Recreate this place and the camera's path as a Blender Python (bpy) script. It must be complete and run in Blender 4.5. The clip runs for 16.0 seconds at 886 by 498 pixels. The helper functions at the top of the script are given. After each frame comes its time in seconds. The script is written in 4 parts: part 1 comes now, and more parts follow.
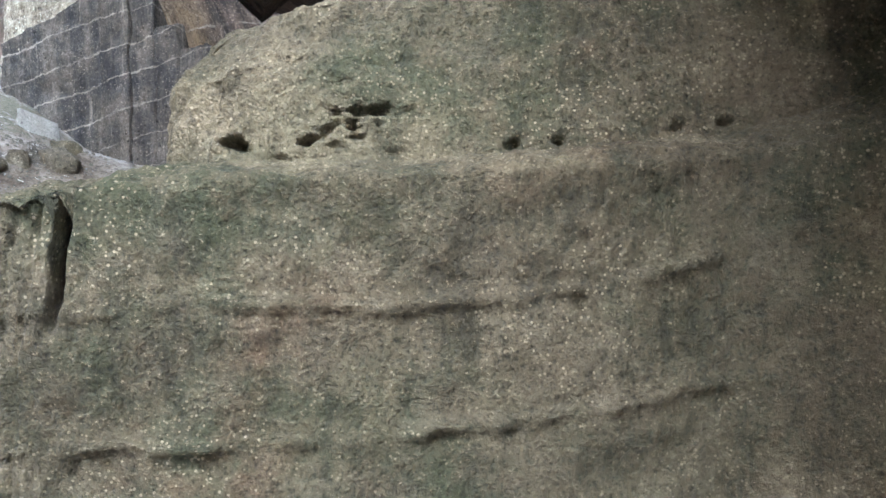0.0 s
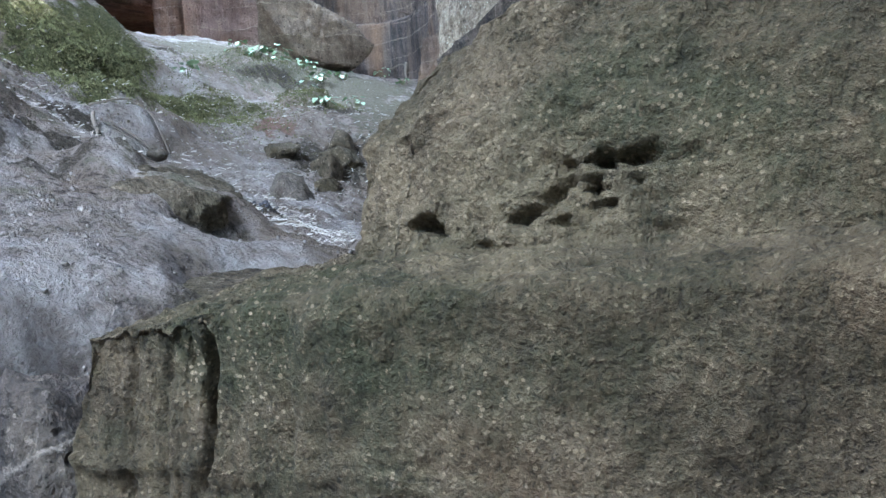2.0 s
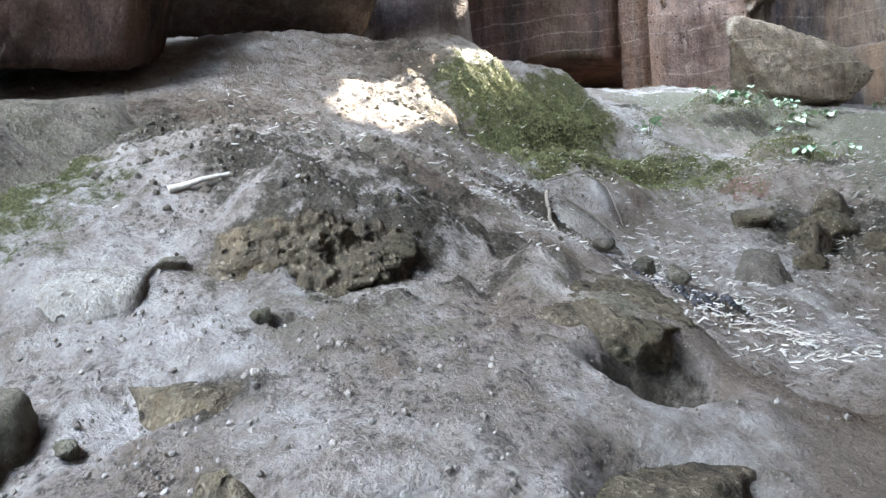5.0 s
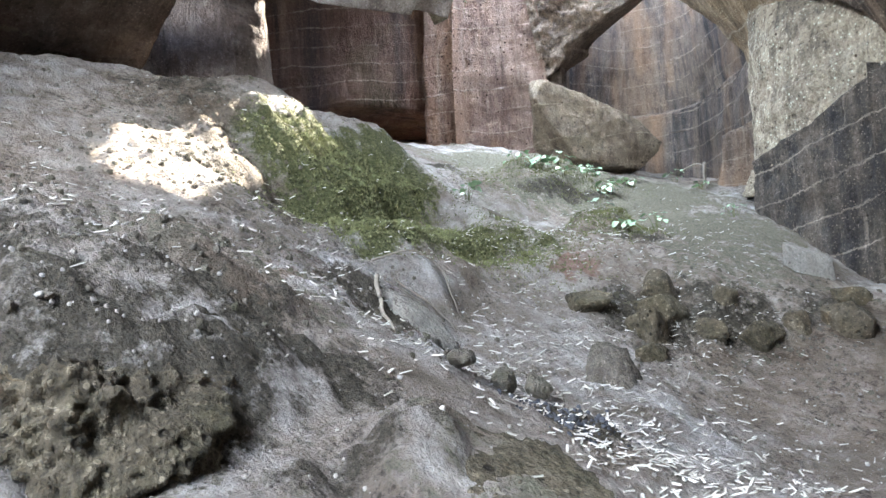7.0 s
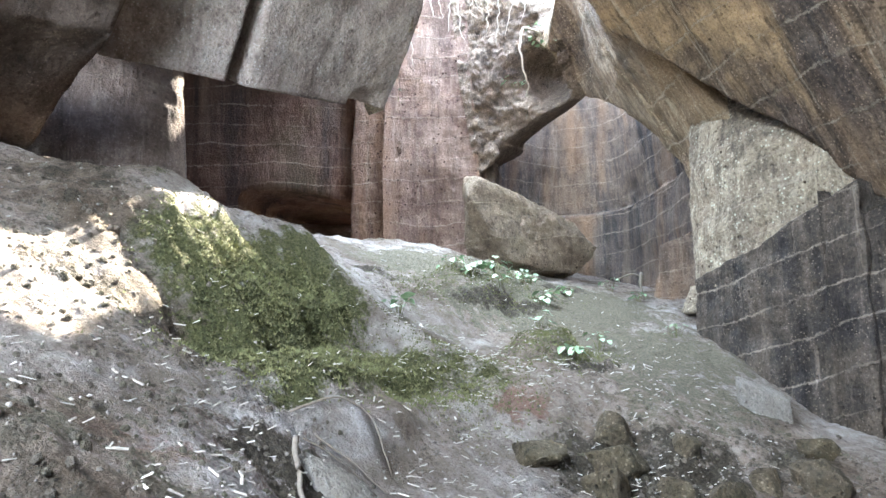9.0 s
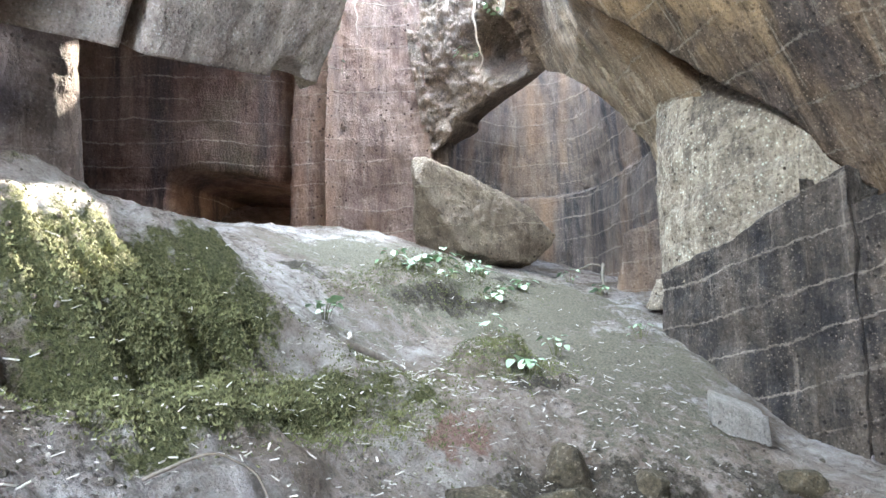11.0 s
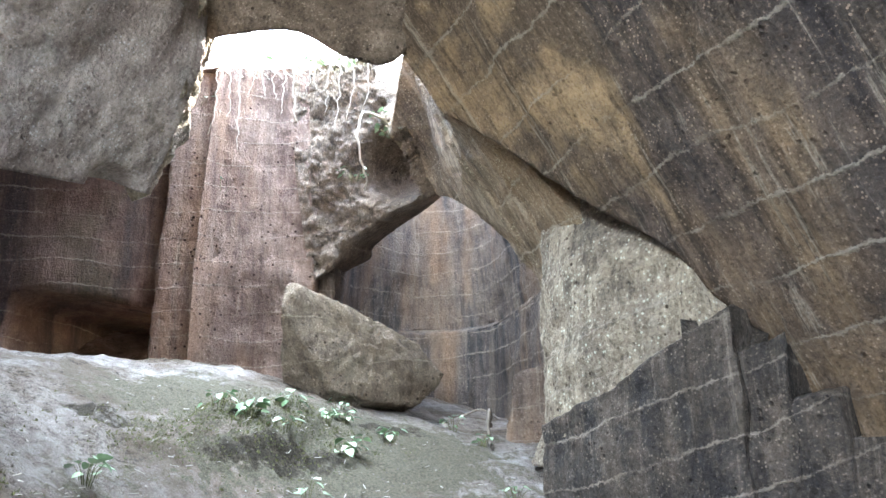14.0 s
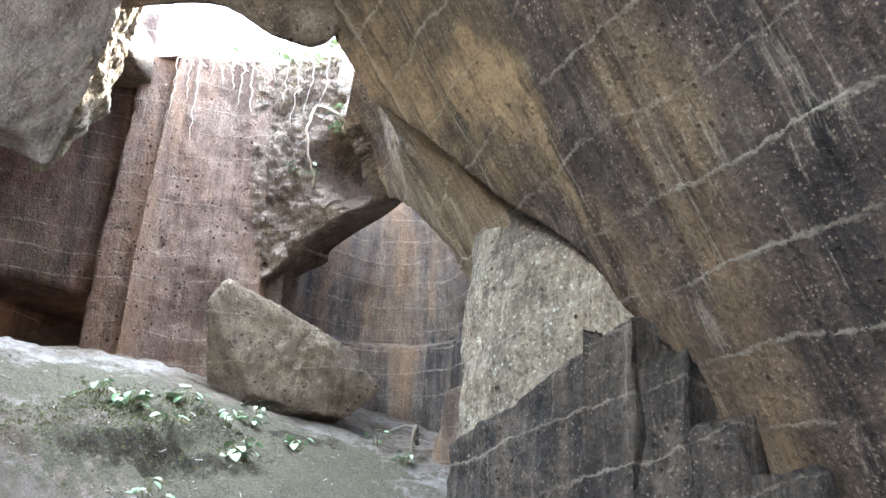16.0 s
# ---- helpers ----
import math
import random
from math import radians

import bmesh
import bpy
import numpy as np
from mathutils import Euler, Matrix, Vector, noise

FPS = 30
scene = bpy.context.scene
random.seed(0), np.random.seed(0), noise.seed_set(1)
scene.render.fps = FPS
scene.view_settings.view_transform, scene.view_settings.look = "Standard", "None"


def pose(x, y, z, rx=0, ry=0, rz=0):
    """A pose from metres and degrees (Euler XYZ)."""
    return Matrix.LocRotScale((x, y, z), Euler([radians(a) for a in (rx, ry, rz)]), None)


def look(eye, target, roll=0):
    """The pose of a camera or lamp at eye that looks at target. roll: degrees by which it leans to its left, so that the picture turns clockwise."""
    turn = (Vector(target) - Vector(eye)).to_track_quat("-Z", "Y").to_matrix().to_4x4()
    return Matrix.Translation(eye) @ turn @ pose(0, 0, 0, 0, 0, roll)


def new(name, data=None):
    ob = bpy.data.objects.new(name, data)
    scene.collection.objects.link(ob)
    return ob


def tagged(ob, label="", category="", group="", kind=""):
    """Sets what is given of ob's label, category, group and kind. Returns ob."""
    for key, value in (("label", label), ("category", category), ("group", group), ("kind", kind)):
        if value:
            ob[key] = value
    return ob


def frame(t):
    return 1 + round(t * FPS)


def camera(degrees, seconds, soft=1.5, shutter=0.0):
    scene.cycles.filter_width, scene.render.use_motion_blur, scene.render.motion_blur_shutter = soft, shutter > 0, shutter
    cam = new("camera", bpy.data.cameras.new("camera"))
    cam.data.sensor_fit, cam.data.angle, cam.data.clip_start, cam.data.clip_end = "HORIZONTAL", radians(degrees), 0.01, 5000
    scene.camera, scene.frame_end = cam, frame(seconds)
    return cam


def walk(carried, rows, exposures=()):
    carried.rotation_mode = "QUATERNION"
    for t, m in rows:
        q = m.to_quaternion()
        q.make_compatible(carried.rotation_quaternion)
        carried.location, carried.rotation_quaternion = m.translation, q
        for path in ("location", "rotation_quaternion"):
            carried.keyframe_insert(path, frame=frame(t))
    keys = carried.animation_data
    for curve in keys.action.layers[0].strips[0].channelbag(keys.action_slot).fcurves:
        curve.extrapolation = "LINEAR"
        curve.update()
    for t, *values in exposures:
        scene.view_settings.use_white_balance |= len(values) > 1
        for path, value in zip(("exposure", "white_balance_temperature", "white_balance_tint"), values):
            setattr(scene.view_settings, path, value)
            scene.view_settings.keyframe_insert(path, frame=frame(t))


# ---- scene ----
cam = camera(61.1, 16.0)
PATH = [
    (0, (0.065, 0.31, 1.682), (-0.039, 2.304, 1.566), -0.0),
    (0.5, (0.263, 0.529, 1.694), (-0.092, 2.487, 1.491), -1.7),
    (1, (0.339, 0.788, 1.892), (-0.414, 2.601, 1.511), -4.4),
    (1.5, (0.274, 0.866, 1.84), (-0.754, 2.571, 1.642), -4.0),
    (2, (0.201, 1.049, 1.863), (-0.981, 2.655, 1.717), -4.3),
    (2.5, (0.154, 1.193, 1.837), (-1.203, 2.66, 1.754), -4.7),
    (3, (-0.034, 1.465, 1.917), (-1.721, 2.538, 1.949), -2.2),
    (3.5, (-0.077, 1.488, 2.036), (-1.948, 2.194, 2.066), -2.9),
    (3.7, (-0.105, 1.499, 2.042), (-2.001, 2.134, 2.057), -3.4),
    (5.8, (-0.681, 1.613, 2.337), (-2.538, 2.352, 2.417), -5.1),
    (6, (-0.809, 1.605, 2.362), (-2.624, 2.439, 2.461), -4.4),
    (6.5, (-0.991, 1.635, 2.541), (-2.635, 2.77, 2.626), -5.0),
    (7, (-1.274, 1.789, 2.583), (-2.893, 2.959, 2.68), -3.6),
    (7.5, (-1.511, 1.916, 2.703), (-3.19, 2.99, 2.864), -2.4),
    (8, (-1.692, 1.957, 2.711), (-3.339, 3.066, 2.945), -1.7),
    (8.5, (-1.89, 2.034, 2.8), (-3.448, 3.237, 3.151), -1.3),
    (9, (-1.952, 2.135, 3.055), (-3.409, 3.476, 3.335), -1.5),
    (9.2, (-1.985, 2.199, 3.073), (-3.437, 3.54, 3.376), -1.0),
    (11.3, (-2.494, 3.137, 3.423), (-3.871, 4.572, 3.628), -1.9),
    (11.5, (-2.526, 3.265, 3.467), (-3.882, 4.719, 3.684), -1.7),
    (12, (-2.544, 3.441, 3.507), (-3.853, 4.938, 3.719), -1.3),
    (12.5, (-2.68, 3.718, 3.555), (-3.864, 5.299, 3.867), -0.5),
    (13, (-2.735, 3.892, 3.597), (-3.91, 5.441, 4.067), -1.0),
    (13.5, (-2.63, 4.095, 3.577), (-3.821, 5.588, 4.169), -1.4),
    (14, (-2.472, 4.344, 3.555), (-3.729, 5.801, 4.101), -1.2),
    (14.5, (-2.407, 4.576, 3.52), (-3.629, 6.084, 4.001), -0.9),
    (15, (-2.386, 4.889, 3.534), (-3.569, 6.379, 4.151), 0.3),
    (15.5, (-2.287, 5.095, 3.495), (-3.437, 6.596, 4.147), 1.1),
    (16, (-2.129, 5.418, 3.475), (-3.424, 6.814, 4.089), 3.1),
]
EXPOSURES = [(0.0, 5.0, 6150, 10), (0.8, 4.65, 6050, 10), (1.5, 4.25, 5750, 10), (2.5, 4.1, 5850, 10), (3.0, 4.15, 5950, 10), (3.5, 4.2, 5950, 10), (5.8, 4.35, 6500, 10), (7.0, 4.4, 6450, 10), (11.5, 4.55, 6450, 10), (13.0, 4.5, 6450, 10), (16.0, 4.35, 6550, 10)]
walk(cam, [(t, look(eye, target, roll)) for t, eye, target, roll in PATH], EXPOSURES)

# ---- light: sky and sun through the collapsed roof, and added fill from behind ----
world = bpy.data.worlds.new("sky")
scene.world = world
world.use_nodes = True
SUN_DIR = Vector((-0.250, 0.769, 0.588)).normalized()
wn = world.node_tree
sky = wn.nodes.new("ShaderNodeTexSky")
sky.sky_type, sky.sun_disc = "NISHITA", False
sky.sun_elevation = math.asin(SUN_DIR.z)
sky.sun_rotation = math.atan2(SUN_DIR.x, SUN_DIR.y)
wn.nodes["Background"].inputs["Strength"].default_value = 0.15
wn.links.new(sky.outputs[0], wn.nodes["Background"].inputs["Color"])

sun = new("sun", bpy.data.lights.new("sun", "SUN"))
sun.data.energy, sun.data.angle, sun.data.color = 3.2, radians(0.6), (1.0, 0.93, 0.8)
sun.matrix_world = look(SUN_DIR * 30, (0, 0, 0))


def area_lamp(name, eye, target, sx, sy, watts, color):
    lamp = new(name, bpy.data.lights.new(name, "AREA"))
    lamp.data.shape, lamp.data.size, lamp.data.size_y = "RECTANGLE", sx, sy
    lamp.data.energy, lamp.data.color = watts, color
    lamp.matrix_world = look(eye, target)
    return lamp


area_lamp("sky_light_roof_opening", (-9.6, 10.0, 11.8), (-6.5, 6.0, 3.0), 4.5, 4.0, 230, (0.72, 0.86, 1.0))
# added fill for walls and floor, from an unseen opening assumed behind
area_lamp("fill_light_behind", (-4.2, -3.2, 8.4), (-5.4, 5.0, 3.8), 8.0, 3.6, 330, (0.82, 0.91, 1.0))


# ---- materials ----
def nodes_of(name):
    m = bpy.data.materials.new(name)
    m.use_nodes = True
    nt = m.node_tree
    return m, nt, nt.nodes["Principled BSDF"]


def nd(nt, kind, **values):
    n = nt.nodes.new(kind)
    for key, v in values.items():
        if key in n.inputs:
            n.inputs[key].default_value = v
        else:
            setattr(n, key, v)
    return n


def ramp(nt, src, stops):
    r = nt.nodes.new("ShaderNodeValToRGB")
    e = r.color_ramp.elements
    while len(e) < len(stops):
        e.new(0.5)
    for el, (p, c) in zip(e, stops):
        el.position = p
        el.color = (*c, 1) if len(c) == 3 else c
    nt.links.new(src, r.inputs[0])
    return r.outputs[0]


def mix(nt, fac, a, b, mode="MIX"):
    m = nt.nodes.new("ShaderNodeMix")
    m.data_type, m.blend_type = "RGBA", mode
    for s, v in ((m.inputs[0], fac), (m.inputs[6], a), (m.inputs[7], b)):
        if hasattr(v, "is_linked"):
            nt.links.new(v, s)
        elif isinstance(v, (int, float)):
            s.default_value = v
        else:
            s.default_value = (*v, 1)
    return m.outputs[2]


def mth(nt, op, a, b=0.0, c=0.0):
    m = nt.nodes.new("ShaderNodeMath")
    m.operation = op
    for s, v in zip(m.inputs, (a, b, c)):
        if hasattr(v, "is_linked"):
            nt.links.new(v, s)
        else:
            s.default_value = v
    return m.outputs[0]


def coords(nt, scale=(1, 1, 1)):
    g = nt.nodes.new("ShaderNodeNewGeometry")
    mp = nt.nodes.new("ShaderNodeMapping")
    mp.inputs["Scale"].default_value = scale
    nt.links.new(g.outputs["Position"], mp.inputs["Vector"])
    return mp.outputs[0]


def world_coords(nt):
    return coords(nt)


def slab_coords(nt, scale):
    """Coordinates along, into and down the great leaning slab."""
    g = nt.nodes.new("ShaderNodeNewGeometry")
    c = nt.nodes.new("ShaderNodeCombineXYZ")
    for k, axis in enumerate(((0.908, -0.419, 0.0), (0.341, 0.741, 0.578), (-0.241, -0.525, 0.816))):
        d = nd(nt, "ShaderNodeVectorMath", operation="DOT_PRODUCT")
        d.inputs[1].default_value = axis
        nt.links.new(g.outputs["Position"], d.inputs[0])
        nt.links.new(mth(nt, "MULTIPLY", d.outputs["Value"], scale[k]), c.inputs[k])
    return c.outputs[0]


def tex(nt, vec, scale, detail=6, rough=0.6, distort=0.0):
    n = nd(nt, "ShaderNodeTexNoise", Scale=scale, Detail=detail, Roughness=rough, Distortion=distort)
    nt.links.new(vec, n.inputs["Vector"])
    return n.outputs["Fac"]


def grey(v):
    return (v, v, v)


def rock_material(name, dark, mid, light, stain, band=(0.5, 0.42, 0.34), step=0.0, band_gain=0.8, moss=0.0, moss_col=(0.06, 0.075, 0.02),
                  streak=0.6, pit=0.5, bump=0.9, phase=0.0, grain=34.0, speckle=0.5, coords=coords, blotch=None, dip=0.0, ochre=None, stripe=0.0, tints=()):
    """Quarried tuff: mottled colour, vertical stains, pale bedding seams, pits, pick marks."""
    m, nt, bsdf = nodes_of(name)
    p = world_coords(nt)
    big = tex(nt, p, 0.7, 5, 0.6)
    med = tex(nt, p, 4.0, 8, 0.68)
    fine = tex(nt, p, 38.0, 5, 0.7)
    col = ramp(nt, med, [(0.3, dark), (0.5, mid), (0.72, light)])
    col = mix(nt, ramp(nt, big, [(0.4, grey(0)), (0.68, grey(0.55))]), col, light)
    st = tex(nt, coords(nt, (2.6, 2.6, 0.3)), 1.0, 6, 0.62)
    col = mix(nt, mth(nt, "MULTIPLY", ramp(nt, st, [(0.46, grey(0)), (0.62, grey(1))]), streak), col, stain)
    if blotch:
        lay = tex(nt, coords(nt, (0.9, 0.9, 0.22)), 1.0, 4, 0.6)
        col = mix(nt, ramp(nt, lay, [(0.5, grey(0)), (0.64, grey(0.8))]), col, blotch)
    if ochre:
        kx, kz, k0, tint = ochre
        pos = nt.nodes.new("ShaderNodeSeparateXYZ")
        nt.links.new(p, pos.inputs[0])
        zone = mth(nt, "MULTIPLY_ADD", pos.outputs[0], kx, mth(nt, "MULTIPLY_ADD", pos.outputs[2], kz, k0))
        zone = mth(nt, "MULTIPLY_ADD", mth(nt, "SUBTRACT", tex(nt, coords(nt, (2.2, 2.2, 0.3)), 1.0, 6, 0.65), 0.5), 3.4, zone)
        col = mix(nt, ramp(nt, zone, [(0.3, grey(0)), (1.1, grey(0.8))]), col, mix(nt, med, tuple(0.6 * c for c in tint), tuple(1.3 * c for c in tint)))
    for k, (tint, size, level) in enumerate(tints):
        at = nt.nodes.new("ShaderNodeVectorMath")
        at.inputs[1].default_value = (11.3 * k + 4.0, 2.0, 7.7 * k)
        nt.links.new(p, at.inputs[0])
        zone = ramp(nt, tex(nt, at.outputs[0], size, 7, 0.68), [(level, grey(0)), (level + 0.12, grey(0.75))])
        col = mix(nt, zone, col, mix(nt, med, tuple(0.45 * c for c in tint), tuple(1.5 * c for c in tint)))
    if stripe:
        lines = tex(nt, coords(nt, (5.5, 5.5, 0.22)), 1.0, 8, 0.72)
        col = mix(nt, stripe, col, mix(nt, 1.0, col, ramp(nt, lines, [(0.38, grey(0.28)), (0.5, grey(0.95)), (0.64, grey(1.0))]), "MULTIPLY"))
        pale = tex(nt, coords(nt, (9.0, 9.0, 0.35)), 1.0, 7, 0.75)
        col = mix(nt, mth(nt, "MULTIPLY", ramp(nt, pale, [(0.57, grey(0)), (0.66, grey(0.7))]), stripe), col, band)
    thin = tex(nt, coords(nt, (11.0, 11.0, 0.9)), 1.0, 5, 0.65)
    col = mix(nt, mth(nt, "MULTIPLY", ramp(nt, thin, [(0.54, grey(0)), (0.7, grey(1))]), 0.28 * streak), col, tuple(1.35 * c for c in light))
    st2 = tex(nt, coords(nt, (3.3, 3.3, 0.5)), 1.0, 5, 0.6)
    col = mix(nt, mth(nt, "MULTIPLY", ramp(nt, st2, [(0.55, grey(0)), (0.8, grey(1))]), 0.2 * streak), col, band)
    col = mix(nt, ramp(nt, fine, [(0.35, grey(0.42)), (0.65, grey(0.0))]), col, mix(nt, 1.0, col, (0.55, 0.5, 0.45), "MULTIPLY"))
    bumps = mth(nt, "ADD", mth(nt, "MULTIPLY", fine, 0.5), mth(nt, "MULTIPLY", med, 1.2))
    chis = tex(nt, coords(nt, (15.0, 15.0, 4.5)), 1.0, 6, 0.7)
    bumps = mth(nt, "ADD", bumps, mth(nt, "MULTIPLY", chis, 1.0))
    grit = tex(nt, p, grain, 4, 0.75)
    bumps = mth(nt, "ADD", bumps, mth(nt, "MULTIPLY", grit, 0.45))
    col = mix(nt, speckle, col, mix(nt, 1.0, col, ramp(nt, grit, [(0.34, grey(0.42)), (0.48, grey(1.0)), (0.68, grey(1.0))]), "MULTIPLY"))
    col = mix(nt, mth(nt, "MULTIPLY", ramp(nt, grit, [(0.58, grey(0)), (0.7, grey(1))]), speckle * 0.7), col, tuple(min(1.0, 1.5 * c) for c in light))
    col = mix(nt, speckle * 0.8, col, mix(nt, 1.0, col, ramp(nt, chis, [(0.34, grey(0.42)), (0.5, grey(1.0))]), "MULTIPLY"))
    fleck = nd(nt, "ShaderNodeTexVoronoi", Scale=0.8 * grain)
    nt.links.new(p, fleck.inputs["Vector"])
    spot = mth(nt, "MULTIPLY", ramp(nt, fleck.outputs["Distance"], [(0.2, grey(1)), (0.25, grey(0))]), ramp(nt, tex(nt, p, 4.0, 5, 0.75), [(0.45, grey(0)), (0.58, grey(1))]))
    col = mix(nt, mth(nt, "MULTIPLY", spot, 0.8 * speckle), col, tuple(min(0.7, 1.4 * c) for c in light))
    v = nd(nt, "ShaderNodeTexVoronoi", Scale=10.0)
    nt.links.new(p, v.inputs["Vector"])
    hole = ramp(nt, v.outputs["Distance"], [(0.13, grey(1)), (0.2, grey(0))])
    hole = mth(nt, "MULTIPLY", hole, ramp(nt, tex(nt, p, 1.7, 3), [(0.45, grey(0)), (0.58, grey(pit))]))
    col = mix(nt, mth(nt, "MULTIPLY", hole, 0.8), col, mix(nt, 1.0, dark, (0.35, 0.3, 0.28), "MULTIPLY"))
    bumps = mth(nt, "SUBTRACT", bumps, mth(nt, "MULTIPLY", hole, 2.0))
    if step:
        sep = nt.nodes.new("ShaderNodeSeparateXYZ")
        nt.links.new(p, sep.inputs[0])
        wob = mth(nt, "MULTIPLY", mth(nt, "SUBTRACT", tex(nt, p, 0.8, 4, 0.5), 0.5), 0.3)
        wob2 = mth(nt, "MULTIPLY", mth(nt, "SUBTRACT", tex(nt, p, 14.0, 6, 0.8), 0.5), 0.09)
        z = mth(nt, "ADD", mth(nt, "ADD", mth(nt, "ADD", sep.outputs[2], wob), wob2), phase)
        if dip:
            dx = mth(nt, "ADD", sep.outputs[0], 6.4)
            z = mth(nt, "SUBTRACT", z, mth(nt, "MULTIPLY", dip, mth(nt, "MULTIPLY", dx, mth(nt, "MULTIPLY_ADD", dx, 0.085, 0.16))))
        d = mth(nt, "MULTIPLY", mth(nt, "ABSOLUTE", mth(nt, "SUBTRACT", mth(nt, "FRACT", mth(nt, "DIVIDE", z, step)), 0.5)), step)
        wid = mth(nt, "MULTIPLY_ADD", tex(nt, p, 8.0, 8, 0.85), 0.1, -0.038)
        soft = mth(nt, "MAXIMUM", mth(nt, "SUBTRACT", 1.0, mth(nt, "DIVIDE", d, mth(nt, "MAXIMUM", wid, 0.001))), 0.0)
        soft = mth(nt, "POWER", soft, 0.5)
        brk = ramp(nt, tex(nt, p, 1.1, 6, 0.7), [(0.4, grey(0.08)), (0.6, grey(1))])
        seam = mth(nt, "MULTIPLY", mth(nt, "MULTIPLY", soft, brk), mth(nt, "MULTIPLY_ADD", fine, 0.9, 0.4))
        col = mix(nt, mth(nt, "MULTIPLY", seam, band_gain), col, band)
        bumps = mth(nt, "ADD", bumps, mth(nt, "MULTIPLY", seam, 0.5))
    if moss:
        mm = tex(nt, p, 2.2, 7, 0.7)
        mf = mth(nt, "MULTIPLY", ramp(nt, mm, [(0.42, grey(0)), (0.6, grey(1))]), moss)
        mc = ramp(nt, tex(nt, p, 60.0, 3, 0.7), [(0.3, tuple(0.5 * c for c in moss_col)), (0.7, tuple(1.6 * c for c in moss_col))])
        col = mix(nt, mf, col, mc)
    nt.links.new(col, bsdf.inputs["Base Color"])
    bsdf.inputs["Roughness"].default_value = 0.9
    bsdf.inputs["Specular IOR Level"].default_value = 0.25
    b = nd(nt, "ShaderNodeBump", Strength=bump, Distance=0.06)
    nt.links.new(bumps, b.inputs["Height"])
    nt.links.new(b.outputs[0], bsdf.inputs["Normal"])
    return m


RED = rock_material("red_brown_tuff", (0.1, 0.055, 0.04), (0.19, 0.112, 0.084), (0.31, 0.21, 0.16), (0.05, 0.038, 0.04), step=0.34, streak=0.8, tints=(((0.12, 0.095, 0.055), 0.7, 0.52),))
PINK = rock_material("pink_tuff", (0.14, 0.082, 0.066), (0.25, 0.165, 0.132), (0.4, 0.295, 0.24), (0.1, 0.06, 0.05), step=0.36, band_gain=0.6, streak=0.7, pit=1.3, blotch=(0.33, 0.2, 0.13), stripe=0.35)
GREYP = rock_material("grey_pink_tuff", (0.26, 0.205, 0.185), (0.46, 0.385, 0.35), (0.64, 0.56, 0.52), (0.13, 0.095, 0.09), step=0.9, band_gain=0.4, streak=0.55, speckle=0.7, stripe=0.3, tints=(((0.5, 0.46, 0.44), 1.3, 0.54),))
BROWNP = rock_material("brown_pillar_tuff", (0.07, 0.05, 0.04), (0.14, 0.1, 0.082), (0.24, 0.19, 0.16), (0.06, 0.045, 0.04), step=0.9, band_gain=0.25, streak=0.6, stripe=0.3)
OCHRE = rock_material("dark_ochre_tuff", (0.07, 0.05, 0.043), (0.165, 0.12, 0.096), (0.33, 0.245, 0.18), (0.03, 0.028, 0.034), step=0.42, band=(0.58, 0.5, 0.4), streak=0.7, phase=0.1, bump=1.0, speckle=0.8,
                      coords=slab_coords, blotch=(0.36, 0.24, 0.135), ochre=(-0.704, 0.388, -5.199, (0.66, 0.45, 0.25)), stripe=0.75, tints=(((0.05, 0.043, 0.045), 0.45, 0.44),))
LIMB = rock_material("ochre_limb_tuff", (0.16, 0.12, 0.085), (0.34, 0.255, 0.175), (0.55, 0.44, 0.31), (0.08, 0.068, 0.06), step=0.5, band=(0.58, 0.5, 0.4), streak=0.6, speckle=0.7,
                     coords=slab_coords, blotch=(0.36, 0.25, 0.15), stripe=0.6)
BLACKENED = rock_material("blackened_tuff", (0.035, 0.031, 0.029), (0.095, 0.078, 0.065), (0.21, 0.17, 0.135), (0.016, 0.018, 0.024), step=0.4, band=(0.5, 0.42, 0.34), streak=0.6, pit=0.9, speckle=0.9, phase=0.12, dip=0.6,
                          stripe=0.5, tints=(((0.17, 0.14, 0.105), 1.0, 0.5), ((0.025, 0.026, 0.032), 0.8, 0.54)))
PALE = rock_material("pale_tuff", (0.17, 0.13, 0.095), (0.38, 0.31, 0.23), (0.6, 0.52, 0.4), (0.11, 0.09, 0.075), step=0.4, band_gain=0.6, streak=0.5, pit=1.2, speckle=1.0, phase=0.12, dip=0.6, stripe=0.35, grain=24.0,
                     tints=(((0.2, 0.165, 0.13), 1.2, 0.52), ((0.5, 0.42, 0.31), 2.5, 0.52)))
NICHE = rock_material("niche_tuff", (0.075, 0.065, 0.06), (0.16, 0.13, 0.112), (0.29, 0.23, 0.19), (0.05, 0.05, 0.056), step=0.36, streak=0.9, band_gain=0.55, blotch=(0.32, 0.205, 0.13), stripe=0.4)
ROUGH = rock_material("rough_tuff", (0.12, 0.09, 0.068), (0.25, 0.19, 0.145), (0.42, 0.335, 0.265), (0.12, 0.09, 0.07), streak=0.25, pit=1.0, bump=1.0, speckle=0.8, tints=(((0.13, 0.1, 0.075), 1.6, 0.52),))
DARKRED = rock_material("dark_red_tuff", (0.055, 0.033, 0.026), (0.105, 0.064, 0.05), (0.18, 0.118, 0.09), (0.033, 0.024, 0.022), streak=0.8, stripe=0.4)
BOULDER = rock_material("boulder_tuff", (0.09, 0.067, 0.048), (0.2, 0.153, 0.11), (0.35, 0.28, 0.21), (0.09, 0.07, 0.05), step=0.5, band=(0.45, 0.38, 0.28), streak=0.2, pit=1.0, speckle=0.7, tints=(((0.26, 0.21, 0.15), 1.5, 0.5),))
